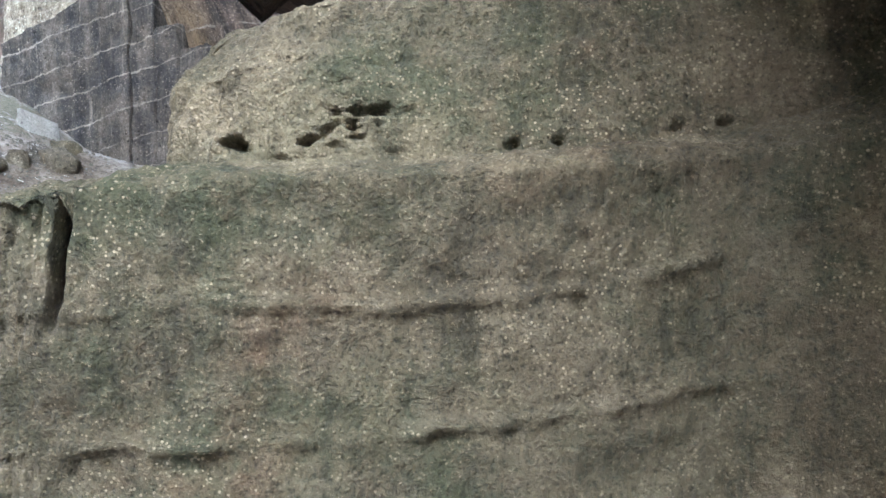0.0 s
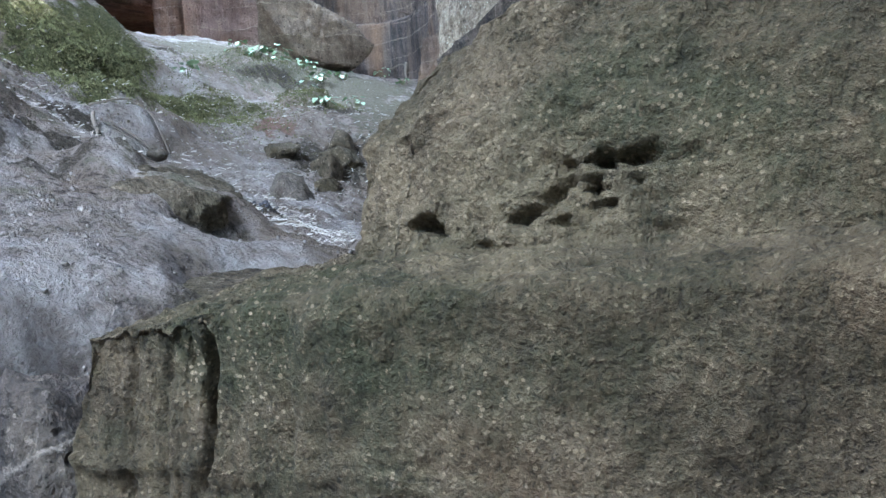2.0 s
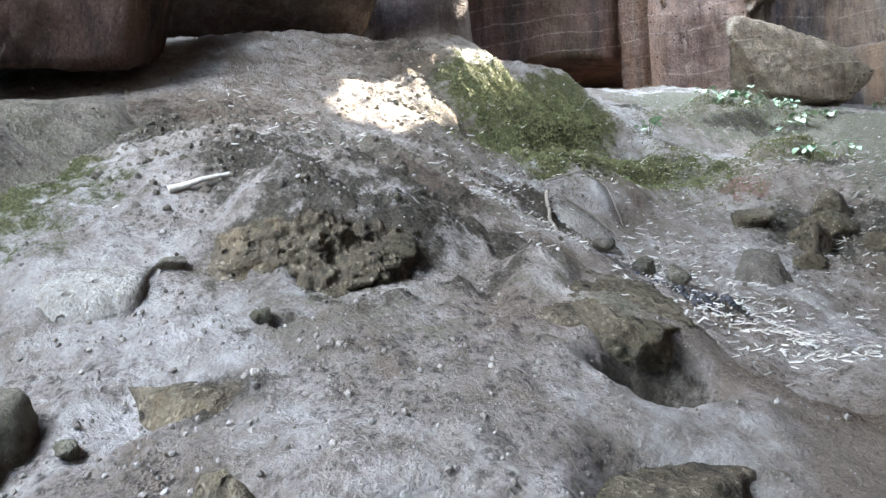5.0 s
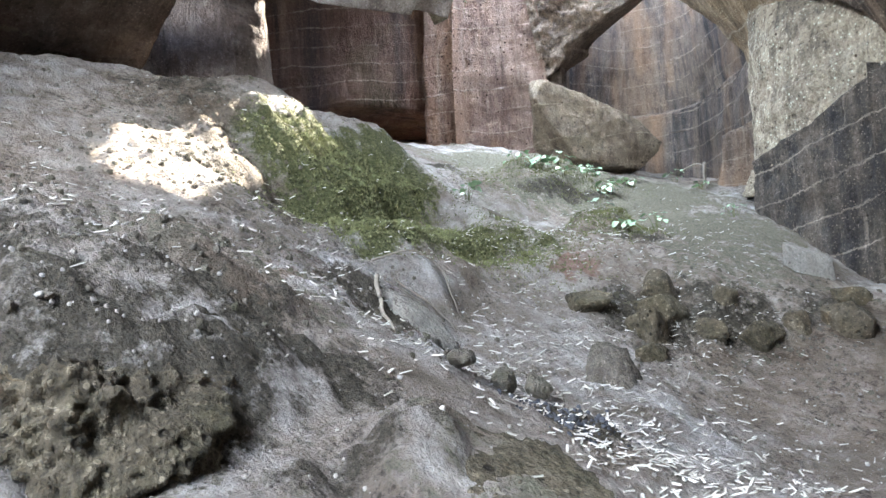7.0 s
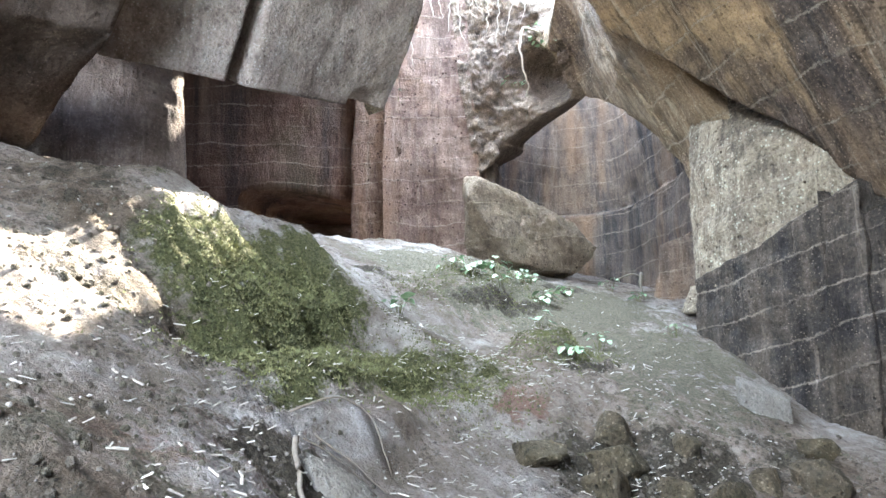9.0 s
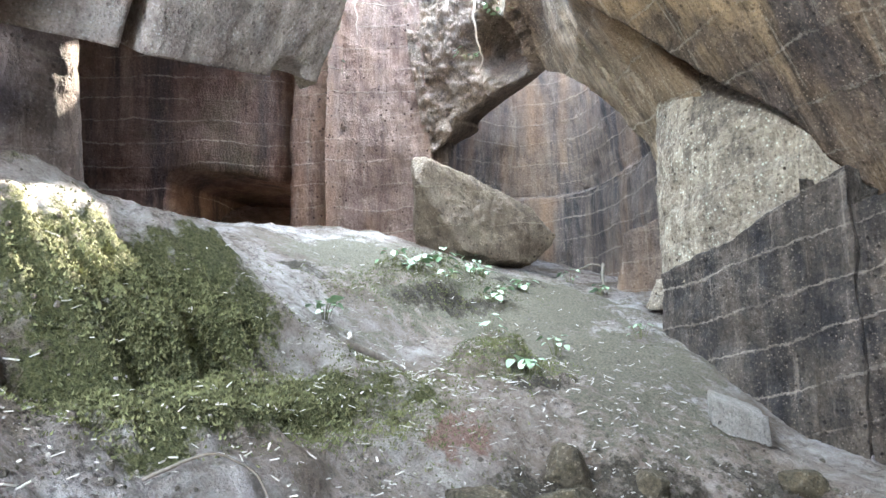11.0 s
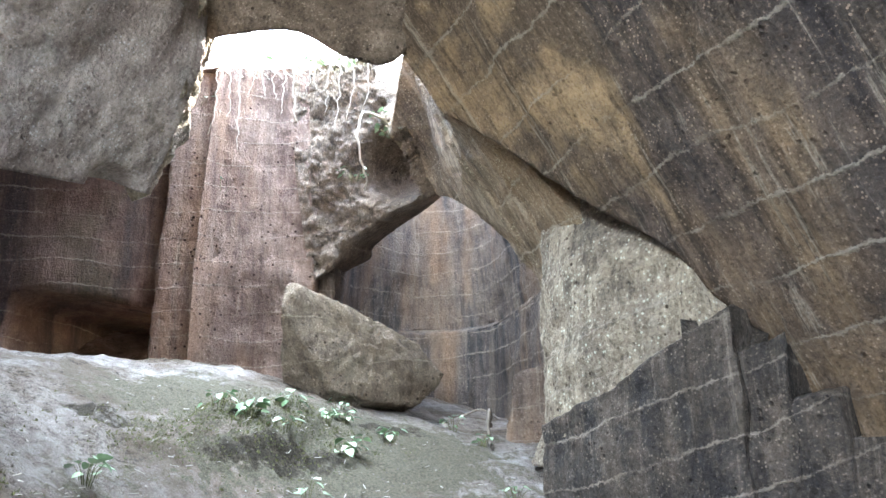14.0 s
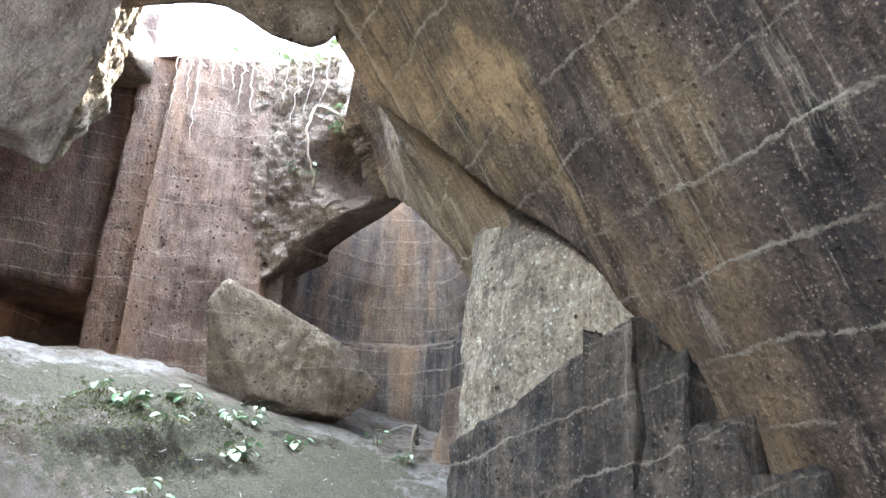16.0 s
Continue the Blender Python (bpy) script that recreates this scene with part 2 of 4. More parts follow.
MOSSY = rock_material("mossy_tuff", (0.03, 0.022, 0.012), (0.115, 0.084, 0.048), (0.29, 0.225, 0.145), (0.05, 0.04, 0.022), moss=0.35, moss_col=(0.03, 0.036, 0.015), streak=0.3, pit=0.0, bump=1.0, grain=85.0, speckle=1.0,
                      tints=(((0.055, 0.064, 0.03), 1.3, 0.5), ((0.18, 0.092, 0.052), 1.1, 0.54), ((0.27, 0.205, 0.125), 2.0, 0.53)))
STONE = rock_material("ground_stone", (0.075, 0.062, 0.048), (0.155, 0.132, 0.108), (0.28, 0.24, 0.2), (0.1, 0.08, 0.07), moss=0.3, streak=0.1, pit=0.5, bump=1.0, grain=50.0, speckle=0.7)
CRUMB = rock_material("crumbling_tuff", (0.035, 0.027, 0.018), (0.1, 0.08, 0.054), (0.25, 0.205, 0.145), (0.06, 0.047, 0.033), moss=0.3, moss_col=(0.06, 0.056, 0.022), streak=0.1, pit=1.0, bump=1.0, grain=30.0, speckle=1.0, tints=(((0.27, 0.19, 0.11), 2.2, 0.58),))
DUSTY = rock_material("dusty_stone", (0.2, 0.18, 0.15), (0.34, 0.31, 0.27), (0.48, 0.45, 0.41), (0.18, 0.15, 0.12), streak=0.15, pit=0.5, bump=1.0, grain=50.0, speckle=0.6)


def soil_material():
    """Dusty cave soil with moss and red earth where the mesh carries them."""
    m, nt, bsdf = nodes_of("dusty_soil")
    p = coords(nt)
    big, med, fine = tex(nt, p, 0.9, 6, 0.65), tex(nt, p, 6.0, 8, 0.7), tex(nt, p, 70.0, 4, 0.7)
    col = ramp(nt, med, [(0.3, (0.16, 0.138, 0.122)), (0.46, (0.43, 0.39, 0.362)), (0.66, (0.64, 0.61, 0.595))])
    col = mix(nt, ramp(nt, big, [(0.38, grey(0.85)), (0.56, grey(0))]), col, (0.19, 0.152, 0.115))
    wide = tex(nt, p, 0.35, 4, 0.6)
    col = mix(nt, ramp(nt, wide, [(0.4, grey(0)), (0.58, grey(0.85))]), col, mix(nt, 1.0, col, (0.7, 0.61, 0.52), "MULTIPLY"))
    mid = tex(nt, p, 22.0, 6, 0.75)
    crumb = ramp(nt, tex(nt, p, 1.4, 6, 0.65), [(0.46, grey(0.06)), (0.6, grey(0.8))])
    col = mix(nt, crumb, col, mix(nt, 1.0, col, ramp(nt, mid, [(0.38, grey(0.1)), (0.5, grey(1.0))]), "MULTIPLY"))
    col = mix(nt, ramp(nt, fine, [(0.35, grey(0.4)), (0.6, grey(0))]), col, mix(nt, 1.0, col, (0.45, 0.43, 0.41), "MULTIPLY"))
    vor = nd(nt, "ShaderNodeTexVoronoi", Scale=55.0)
    nt.links.new(p, vor.inputs["Vector"])
    chips = ramp(nt, vor.outputs["Distance"], [(0.14, grey(1)), (0.2, grey(0))])
    chips = mth(nt, "MULTIPLY", chips, ramp(nt, tex(nt, p, 9.0, 3), [(0.52, grey(0)), (0.62, grey(1))]))
    col = mix(nt, mth(nt, "MULTIPLY", chips, 0.6), col, (0.6, 0.57, 0.52))
    # dark colours both crumbling earth and the shade painted into floor hollows
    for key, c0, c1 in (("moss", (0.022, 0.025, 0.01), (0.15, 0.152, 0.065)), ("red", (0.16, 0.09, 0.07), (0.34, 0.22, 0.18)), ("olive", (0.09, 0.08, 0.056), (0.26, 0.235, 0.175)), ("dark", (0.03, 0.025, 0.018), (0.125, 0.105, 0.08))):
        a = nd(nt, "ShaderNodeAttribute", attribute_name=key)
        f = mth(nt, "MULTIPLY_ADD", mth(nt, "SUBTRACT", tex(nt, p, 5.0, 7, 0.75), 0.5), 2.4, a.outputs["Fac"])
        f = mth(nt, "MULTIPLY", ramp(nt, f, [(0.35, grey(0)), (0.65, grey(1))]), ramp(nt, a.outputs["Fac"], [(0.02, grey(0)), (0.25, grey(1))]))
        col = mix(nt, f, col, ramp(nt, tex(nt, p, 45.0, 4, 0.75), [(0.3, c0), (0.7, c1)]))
    nt.links.new(col, bsdf.inputs["Base Color"])
    bsdf.inputs["Roughness"].default_value = 0.95
    bsdf.inputs["Specular IOR Level"].default_value = 0.2
    b = nd(nt, "ShaderNodeBump", Strength=1.0, Distance=0.075)
    h = mth(nt, "ADD", mth(nt, "MULTIPLY_ADD", med, 1.4, mth(nt, "MULTIPLY", mid, 1.0)), mth(nt, "ADD", mth(nt, "MULTIPLY", fine, 0.5), mth(nt, "MULTIPLY", chips, 0.4)))
    nt.links.new(h, b.inputs["Height"])
    nt.links.new(b.outputs[0], bsdf.inputs["Normal"])
    return m


SOIL = soil_material()


# ---- building helpers ----
def mesh_object(name, bm, material, parent=None):
    me = bpy.data.meshes.new(name)
    bm.normal_update()
    bm.to_mesh(me)
    bm.free()
    me.materials.append(material)
    ob = new(name, me)
    ob.parent = parent
    return ob


def part(name, bm, material, parent, label=""):
    return tagged(mesh_object(name, bm, material, parent), label)


def smooth(ob, on=True):
    ob.data.polygons.foreach_set("use_smooth", [on] * len(ob.data.polygons))
    return ob


def spline(points, n, curved=True):
    """n places evenly along control points, Catmull-Rom or straight."""
    pts = [Vector(q) for q in points]
    out = []
    for i in range(n):
        s = i / (n - 1) * (len(pts) - 1)
        k = min(int(s), len(pts) - 2)
        f = s - k
        a, b = pts[k], pts[k + 1]
        if not curved:
            out.append(a.lerp(b, f))
            continue
        a0 = pts[k - 1] if k else a * 2 - b
        b1 = pts[k + 2] if k + 2 < len(pts) else b * 2 - a
        out.append(0.5 * (2 * a + (b - a0) * f + (2 * a0 - 5 * a + 4 * b - b1) * f * f + (3 * a - a0 - 3 * b + b1) * f ** 3))
    return out


def relief(q, scale, octaves=5):
    return noise.fractal(q * scale, 0.9, 2.1, octaves)


def rock_sheet(name, rows, nu, nv, material, rough=0.05, scale=1.6, thick=0.6, curved_u=True, curved_v=False, label="", steps=0.0, kind="structure", facet=0.0, carve=None):
    """A rock face lofted through rows of control points (bottom row first), roughened, with a solid back."""
    lines = [spline(r, nu, curved_u) for r in rows]
    cols = [spline([ln[i] for ln in lines], nv, curved_v) for i in range(nu)]
    bm = bmesh.new()
    front = [[None] * nv for _ in range(nu)]
    back = [[None] * nv for _ in range(nu)]
    for i in range(nu):
        for j in range(nv):
            q = cols[i][j]
            du = cols[min(i + 1, nu - 1)][j] - cols[max(i - 1, 0)][j]
            dv = cols[i][min(j + 1, nv - 1)] - cols[i][max(j - 1, 0)]
            n = du.cross(dv)
            n = n.normalized() if n.length > 1e-9 else Vector((0, -1, 0))
            d = rough * relief(q, scale) + 0.25 * rough * relief(q + Vector((7, 3, 1)), scale * 5, 4)
            if facet:
                d += facet * (noise.cell(q * 1.1) - 0.5)
            if steps:
                zz = q.z + 0.1 * noise.noise(q * 1.2)
                d += steps * (((zz / 0.34) % 1.0) - 0.5) * 0.5
            if carve:
                d += carve(q)
            front[i][j] = bm.verts.new(q + n * d)
            back[i][j] = bm.verts.new(q - n * thick)
    for i in range(nu - 1):
        for j in range(nv - 1):
            bm.faces.new((front[i][j], front[i + 1][j], front[i + 1][j + 1], front[i][j + 1]))
            bm.faces.new((back[i][j], back[i][j + 1], back[i + 1][j + 1], back[i + 1][j]))
    for i in range(nu - 1):
        bm.faces.new((front[i][0], back[i][0], back[i + 1][0], front[i + 1][0]))
        bm.faces.new((front[i][-1], front[i + 1][-1], back[i + 1][-1], back[i][-1]))
    for j in range(nv - 1):
        bm.faces.new((front[0][j], front[0][j + 1], back[0][j + 1], back[0][j]))
        bm.faces.new((front[-1][j], back[-1][j], back[-1][j + 1], front[-1][j + 1]))
    ob = smooth(mesh_object(name, bm, material))
    return tagged(ob, label, "rock wall", kind=kind)


def stone_mesh(size, seed, planes=15, level=3, rough=0.04):
    """An angular stone: a ball cut by random planes, then roughened."""
    rng = random.Random(seed)
    cuts = [(Vector((rng.gauss(0, 1), rng.gauss(0, 1), rng.gauss(0, 1))).normalized(), rng.uniform(0.5, 0.82)) for _ in range(planes)]
    bm = bmesh.new()
    bmesh.ops.create_icosphere(bm, subdivisions=level, radius=1.0)
    off = Vector((seed * 1.7, seed * 0.3, -seed))
    for v in bm.verts:
        d = v.co.normalized()
        r = 1.0
        for n, h in cuts:
            c = n.dot(d)
            if c > 1e-3:
                r = min(r, h / c)
        r *= 1 + rough * relief(d * 2 + off, 1.3, 5) + 0.3 * rough * relief(d * 9 + off, 1.0, 3)
        v.co = Vector((d.x * size[0], d.y * size[1], d.z * size[2])) * r
    return bm


def stone(name, place, size, turn, seed, material, label, category="stone", group="", planes=15, level=3, rough=0.05):
    ob = smooth(mesh_object(name, stone_mesh(size, seed, planes, level, rough), material))
    ob.matrix_world = pose(*place, *turn)
    return tagged(ob, label, category, group)


def hull_stone(name, corners, seed, material, label, category="rock", group="", level=4, rough=0.03, kind="", grain=4.0):
    """A solid angular rock that fills the hull of its corners, roughened."""
    pts = [Vector(c) for c in corners]
    mid = sum(pts, Vector()) / len(pts)
    hb = bmesh.new()
    for q in pts:
        hb.verts.new(q - mid)
    bmesh.ops.convex_hull(hb, input=hb.verts)
    hb.normal_update()
    planes = [(f.normal.copy(), f.normal.dot(f.verts[0].co)) for f in hb.faces]
    hb.free()
    bm = bmesh.new()
    bmesh.ops.create_icosphere(bm, subdivisions=level, radius=1.0)
    for v in bm.verts:
        d = v.co.normalized()
        r = min(h / n.dot(d) for n, h in planes if n.dot(d) > 1e-4)
        q = d * r
        w = q + mid + Vector((seed, 0, 0))
        v.co = q + d * (rough * relief(w, grain * 0.5) + 0.4 * rough * relief(w, grain * 3, 3))
    ob = smooth(mesh_object(name, bm, material))
    ob.location = mid
    return tagged(ob, label, category, group, kind)


# ---- ground ----
SWELLS = []


def swell(x, y, r, h):
    SWELLS.append((x, y, r, h))


swell(-8.5, 2.5, 2.6, 0.97)
swell(-4.0, 6.0, 1.8, -0.91)
swell(2.5, 5.5, 2.6, 1.12)
swell(0.0, 0.5, 1.2, -0.66)
swell(-0.5, -3.0, 2.6, -0.95)
swell(-13.0, 8.5, 1.8, -0.66)
swell(-4.5, 2.0, 0.8, 0.30)
swell(-7.5, 4.5, 0.8, 0.42)
swell(-6.5, 13.0, 1.8, 0.63)
swell(-10.0, 9.0, 1.8, 0.32)
swell(-5.0, 4.5, 0.8, -0.33)
swell(-9.0, 2.0, 0.8, -0.35)
swell(-13.0, 0.0, 0.8, -0.35)
swell(-0.5, 7.5, 1.8, 0.16)
swell(-3.0, 4.0, 0.8, -0.26)
swell(-7.0, 8.5, 0.8, -0.24)
swell(-4.5, 9.5, 1.2, -0.30)
swell(-7.0, 7.0, 0.8, -0.26)
swell(-2.5, 0.5, 1.2, -0.26)
swell(-0.5, 2.0, 0.8, -0.34)
swell(-1.5, 3.5, 0.8, -0.21)
swell(-3.0, -3.0, 0.8, -0.15)
swell(-10.0, 5.5, 1.8, 0.29)
swell(-7.0, 5.5, 0.8, 0.11)
swell(-1.5, 2.0, 0.8, 0.11)
swell(-6.5, -1.0, 2.6, 0.19)
swell(-5.5, 5.5, 0.8, -0.14)
swell(-4.5, 5.5, 0.8, 0.20)
swell(-5.5, 7.0, 0.8, 0.16)


LUMPS = []


def lump(x, y, rx, ry, turn, h, sharp=1.0):
    """A hump (or hollow) with its own long axis; sharp over 1 gives a flat top and steep sides."""
    LUMPS.append((x, y, rx, ry, radians(turn), h, sharp))


lump(-3.75, 2.35, 0.42, 0.5, 0, 0.2, 3.0)       # outcrop
lump(-2.95, 3.15, 0.5, 0.3, 40, 0.12, 3.0)      # rounded lip above the ash
lump(-5.35, 6.9, 0.35, 0.5, 30, -0.12, 2.0)     # eroded gully
lump(-2.7, 1.5, 0.16, 0.2, 0, -0.06, 2.0)
lump(-1.5, 2.0, 0.3, 0.38, 0, -0.75, 2.0)     # gap beside the great block
lump(-1.75, 2.75, 0.2, 0.3, -30, -0.3, 2.0)     # hollow under the ledge
lump(-8.25, 8.5, 0.4, 0.95, 25, 0.2, 4.0)       # planted bank
lump(-6.55, 7.6, 0.3, 0.55, 25, 0.18, 4.0)
lump(-2.42, 3.06, 0.15, 0.22, 0, -0.24, 2.0)     # undercut below the lip
lump(-2.6, 3.95, 0.6, 0.4, 0, -0.08, 2.0)      # trodden floor beside the lip
lump(-3.05, 2.95, 0.3, 0.12, -40, 0.06, 3.0)
lump(-4.4, 2.9, 0.35, 0.25, 30, 0.12, 3.0)


def ease(v, a, b):
    u = np.clip((v - a) / (b - a), 0.0, 1.0)
    return u * u * (3 - 2 * u)


BANK_OUT = (-1.1, -0.7, -0.4, -0.12, 0.0, 0.06, 0.14, 0.45, 0.62, 0.72, 1.0)
BANK_UP = (4.42, 4.2, 3.87, 3.57, 3.44, 3.28, 3.1, 3.0, 2.94, 2.8, 2.7)


def mossy_bank(x, y, z):
    """A steep mossy hummock with a mossy step along its foot."""
    ex, ey = x + 6.6, y - 5.0
    out, along = 0.928 * ex + 0.371 * ey, -0.371 * ex + 0.928 * ey
    out = out + 0.07 * np.sin(4.1 * along + 0.6) + 0.035 * np.sin(11.0 * along) + 0.02 * np.sin(23.0 * along + 1.0) + 0.12 * ease(along, -0.3, -1.2)
    w = ease(out, -1.1, -0.75) * ease(out, 1.05, 0.8) * ease(along, -1.55, -1.0) * ease(along, 1.2, 0.85)
    return z + w * (np.interp(out, BANK_OUT, BANK_UP) - z)


def base_height(x, y):
    z = 1.125 - 0.324 * x - 0.004 * y
    for sx, sy, r, h in SWELLS:
        z = z + h * np.exp(-((x - sx) ** 2 + (y - sy) ** 2) / r ** 2)
    for lx, ly, rx, ry, a, h, sharp in LUMPS:
        u = ((x - lx) * math.cos(a) + (y - ly) * math.sin(a)) / rx
        v = (-(x - lx) * math.sin(a) + (y - ly) * math.cos(a)) / ry
        z = z + h * np.exp(-(u * u + v * v) ** sharp)
    return mossy_bank(x, y, z)


def blob(x, y, cx, cy, rx, ry):
    return np.exp(-(((x - cx) / rx) ** 2 + ((y - cy) / ry) ** 2) ** 1.5)


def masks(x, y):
    """Where the floor carries moss, red earth, olive soil and dark crumbling earth; dark also holds painted shade in
    hollows.
    """
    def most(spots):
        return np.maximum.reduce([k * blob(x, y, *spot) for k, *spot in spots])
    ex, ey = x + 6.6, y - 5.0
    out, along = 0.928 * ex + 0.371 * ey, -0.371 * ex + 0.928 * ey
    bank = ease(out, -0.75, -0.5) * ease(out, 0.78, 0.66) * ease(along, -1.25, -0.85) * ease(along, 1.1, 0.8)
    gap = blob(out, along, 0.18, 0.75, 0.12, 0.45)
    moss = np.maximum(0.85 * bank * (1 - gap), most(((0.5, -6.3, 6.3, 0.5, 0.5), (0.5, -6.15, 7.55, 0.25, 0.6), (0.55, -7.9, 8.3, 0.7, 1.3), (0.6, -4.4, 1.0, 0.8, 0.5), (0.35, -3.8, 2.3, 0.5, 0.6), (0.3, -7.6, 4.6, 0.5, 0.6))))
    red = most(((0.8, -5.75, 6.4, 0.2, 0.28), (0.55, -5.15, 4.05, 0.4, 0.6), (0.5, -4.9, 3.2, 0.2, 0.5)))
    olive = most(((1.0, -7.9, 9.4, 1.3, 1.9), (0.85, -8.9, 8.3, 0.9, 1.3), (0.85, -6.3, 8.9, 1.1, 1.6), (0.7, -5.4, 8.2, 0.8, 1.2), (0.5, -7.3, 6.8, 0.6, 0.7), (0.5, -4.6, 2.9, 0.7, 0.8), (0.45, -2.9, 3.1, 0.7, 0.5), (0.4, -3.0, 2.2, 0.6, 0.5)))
    # spots in the block gap, ledge hollow and lip undercut are painted shade
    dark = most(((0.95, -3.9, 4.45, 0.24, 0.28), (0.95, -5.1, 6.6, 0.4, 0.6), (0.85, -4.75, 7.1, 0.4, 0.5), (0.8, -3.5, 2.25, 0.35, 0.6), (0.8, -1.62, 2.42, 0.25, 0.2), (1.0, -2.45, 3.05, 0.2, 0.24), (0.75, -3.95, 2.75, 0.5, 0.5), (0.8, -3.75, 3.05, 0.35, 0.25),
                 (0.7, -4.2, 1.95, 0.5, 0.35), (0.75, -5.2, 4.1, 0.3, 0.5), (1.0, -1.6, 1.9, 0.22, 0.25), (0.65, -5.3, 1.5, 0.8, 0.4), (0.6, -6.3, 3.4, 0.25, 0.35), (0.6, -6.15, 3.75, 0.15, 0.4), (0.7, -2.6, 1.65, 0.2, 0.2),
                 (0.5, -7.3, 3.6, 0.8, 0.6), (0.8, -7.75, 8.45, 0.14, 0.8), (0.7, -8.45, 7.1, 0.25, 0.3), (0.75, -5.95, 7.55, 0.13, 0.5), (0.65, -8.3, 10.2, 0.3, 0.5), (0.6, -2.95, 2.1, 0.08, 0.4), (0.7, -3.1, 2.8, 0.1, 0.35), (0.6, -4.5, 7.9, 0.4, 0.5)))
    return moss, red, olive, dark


def ground_noise(x, y, crumble=0.0, moss=0.0):
    q = Vector((x, y, 0))
    n = 0.05 * noise.fractal(q * 1.3, 0.8, 2.0, 4) + 0.03 * noise.fractal(q * 5.0 + Vector((5, 1, 2)), 0.65, 2.1, 5)
    n += 0.08 * max(0.0, noise.noise(Vector((x * 1.6 + y * 0.8, y * 2.2 - x * 0.6, 3.0))) - 0.12)
    if crumble > 0.1:
        n += min(1.0, crumble) * (0.07 * abs(noise.noise(q * 7.0 + Vector((2, 9, 4)))) + 0.05 * noise.fractal(q * 11.0, 0.7, 2.1, 3) - 0.02)
    if moss > 0.25:
        n += moss * (0.04 * noise.fractal(q * 14.0 + Vector((1, 4, 8)), 0.7, 2.1, 3) + 0.06 * noise.noise(q * 5.0 + Vector((7, 2, 0))))
    return n


def height(x, y):
    a, b = np.float64(x), np.float64(y)
    moss, _, _, dark = masks(a, b)
    return float(base_height(a, b)) + ground_noise(x, y, float(dark), float(moss))


def graded(stops):
    """Grid lines, closer together where the camera passes."""
    return np.concatenate([np.arange(a, b, step) for a, b, step in stops])


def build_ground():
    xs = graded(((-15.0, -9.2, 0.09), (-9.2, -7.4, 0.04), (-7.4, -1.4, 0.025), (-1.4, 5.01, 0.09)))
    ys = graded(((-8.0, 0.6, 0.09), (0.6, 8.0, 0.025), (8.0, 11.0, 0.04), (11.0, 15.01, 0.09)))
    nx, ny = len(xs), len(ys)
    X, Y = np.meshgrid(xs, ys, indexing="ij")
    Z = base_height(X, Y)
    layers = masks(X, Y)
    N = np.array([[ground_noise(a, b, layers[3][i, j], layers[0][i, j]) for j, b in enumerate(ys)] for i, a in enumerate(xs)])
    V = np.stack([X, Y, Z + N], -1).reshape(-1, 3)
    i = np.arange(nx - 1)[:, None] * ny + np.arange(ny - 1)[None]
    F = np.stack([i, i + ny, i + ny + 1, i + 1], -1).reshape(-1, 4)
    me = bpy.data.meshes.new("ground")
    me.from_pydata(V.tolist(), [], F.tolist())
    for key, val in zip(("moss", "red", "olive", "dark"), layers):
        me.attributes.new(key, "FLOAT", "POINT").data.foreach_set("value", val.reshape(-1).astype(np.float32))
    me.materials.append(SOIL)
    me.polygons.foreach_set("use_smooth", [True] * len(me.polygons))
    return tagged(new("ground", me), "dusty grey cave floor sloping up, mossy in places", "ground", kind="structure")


build_ground()


# ---- rock walls ----
def on_slab(x, z):
    """A place on the great leaning slab."""
    return (x, (8.62 - 0.341 * x - 0.578 * z) / 0.741 - 0.17 * max(0.0, 6.1 - z), z)


def slab_up(x, z, top):
    return on_slab(x - 0.296 * (top - z), top)


edge = [(-7.02, 7.3), (-6.84, 6.82), (-6.35, 6.43), (-5.71, 5.86), (-5.22, 5.43), (-4.75, 5.05), (-4.55, 4.72), (-4.25, 4.4), (-3.9, 3.75), (-3.4, 2.8), (-2.4, 1.4), (-0.5, 1.0), (2.0, 0.8), (5.5, 0.6)]
rock_sheet("wall_leaning_slab", [[on_slab(x, z) for x, z in edge], [slab_up(x, z, max(z + 1.5, 7.6)) for x, z in edge], [slab_up(x, z, 11.0) for x, z in edge]],
           240, 110, OCHRE, 0.05, 0.9, 0.9, label="dark brown leaning quarry wall with pale seams", curved_u=False)
rock_sheet("wall_buttress_foot", [[(-6.75, 11.3, 2.2), (-6.5, 10.3, 2.2), (-5.6, 9.84, 2.1), (-4.9, 9.68, 2.0), (-4.33, 9.52, 1.9), (-4.25, 10.6, 1.9)],
                                  [(-6.75, 11.3, 3.3), (-6.45, 10.28, 3.3), (-5.6, 9.84, 3.4), (-4.9, 9.68, 3.5), (-4.32, 9.5, 3.7), (-4.25, 10.6, 3.7)],
                                  [(-6.75, 11.3, 3.83), (-6.42, 10.26, 3.85), (-5.6, 9.84, 4.05), (-4.9, 9.7, 4.32), (-4.33, 9.52, 4.56), (-4.25, 10.6, 4.56)],
                                  [(-6.75, 11.4, 3.88), (-6.4, 10.4, 3.91), (-5.6, 10.0, 4.12), (-4.9, 9.86, 4.39), (-4.38, 9.75, 4.6), (-4.3, 10.6, 4.6)]],
           150, 110, BLACKENED, 0.045, 1.6, 0.4, label="blackened quarried rock face with pale seams", curved_u=False)
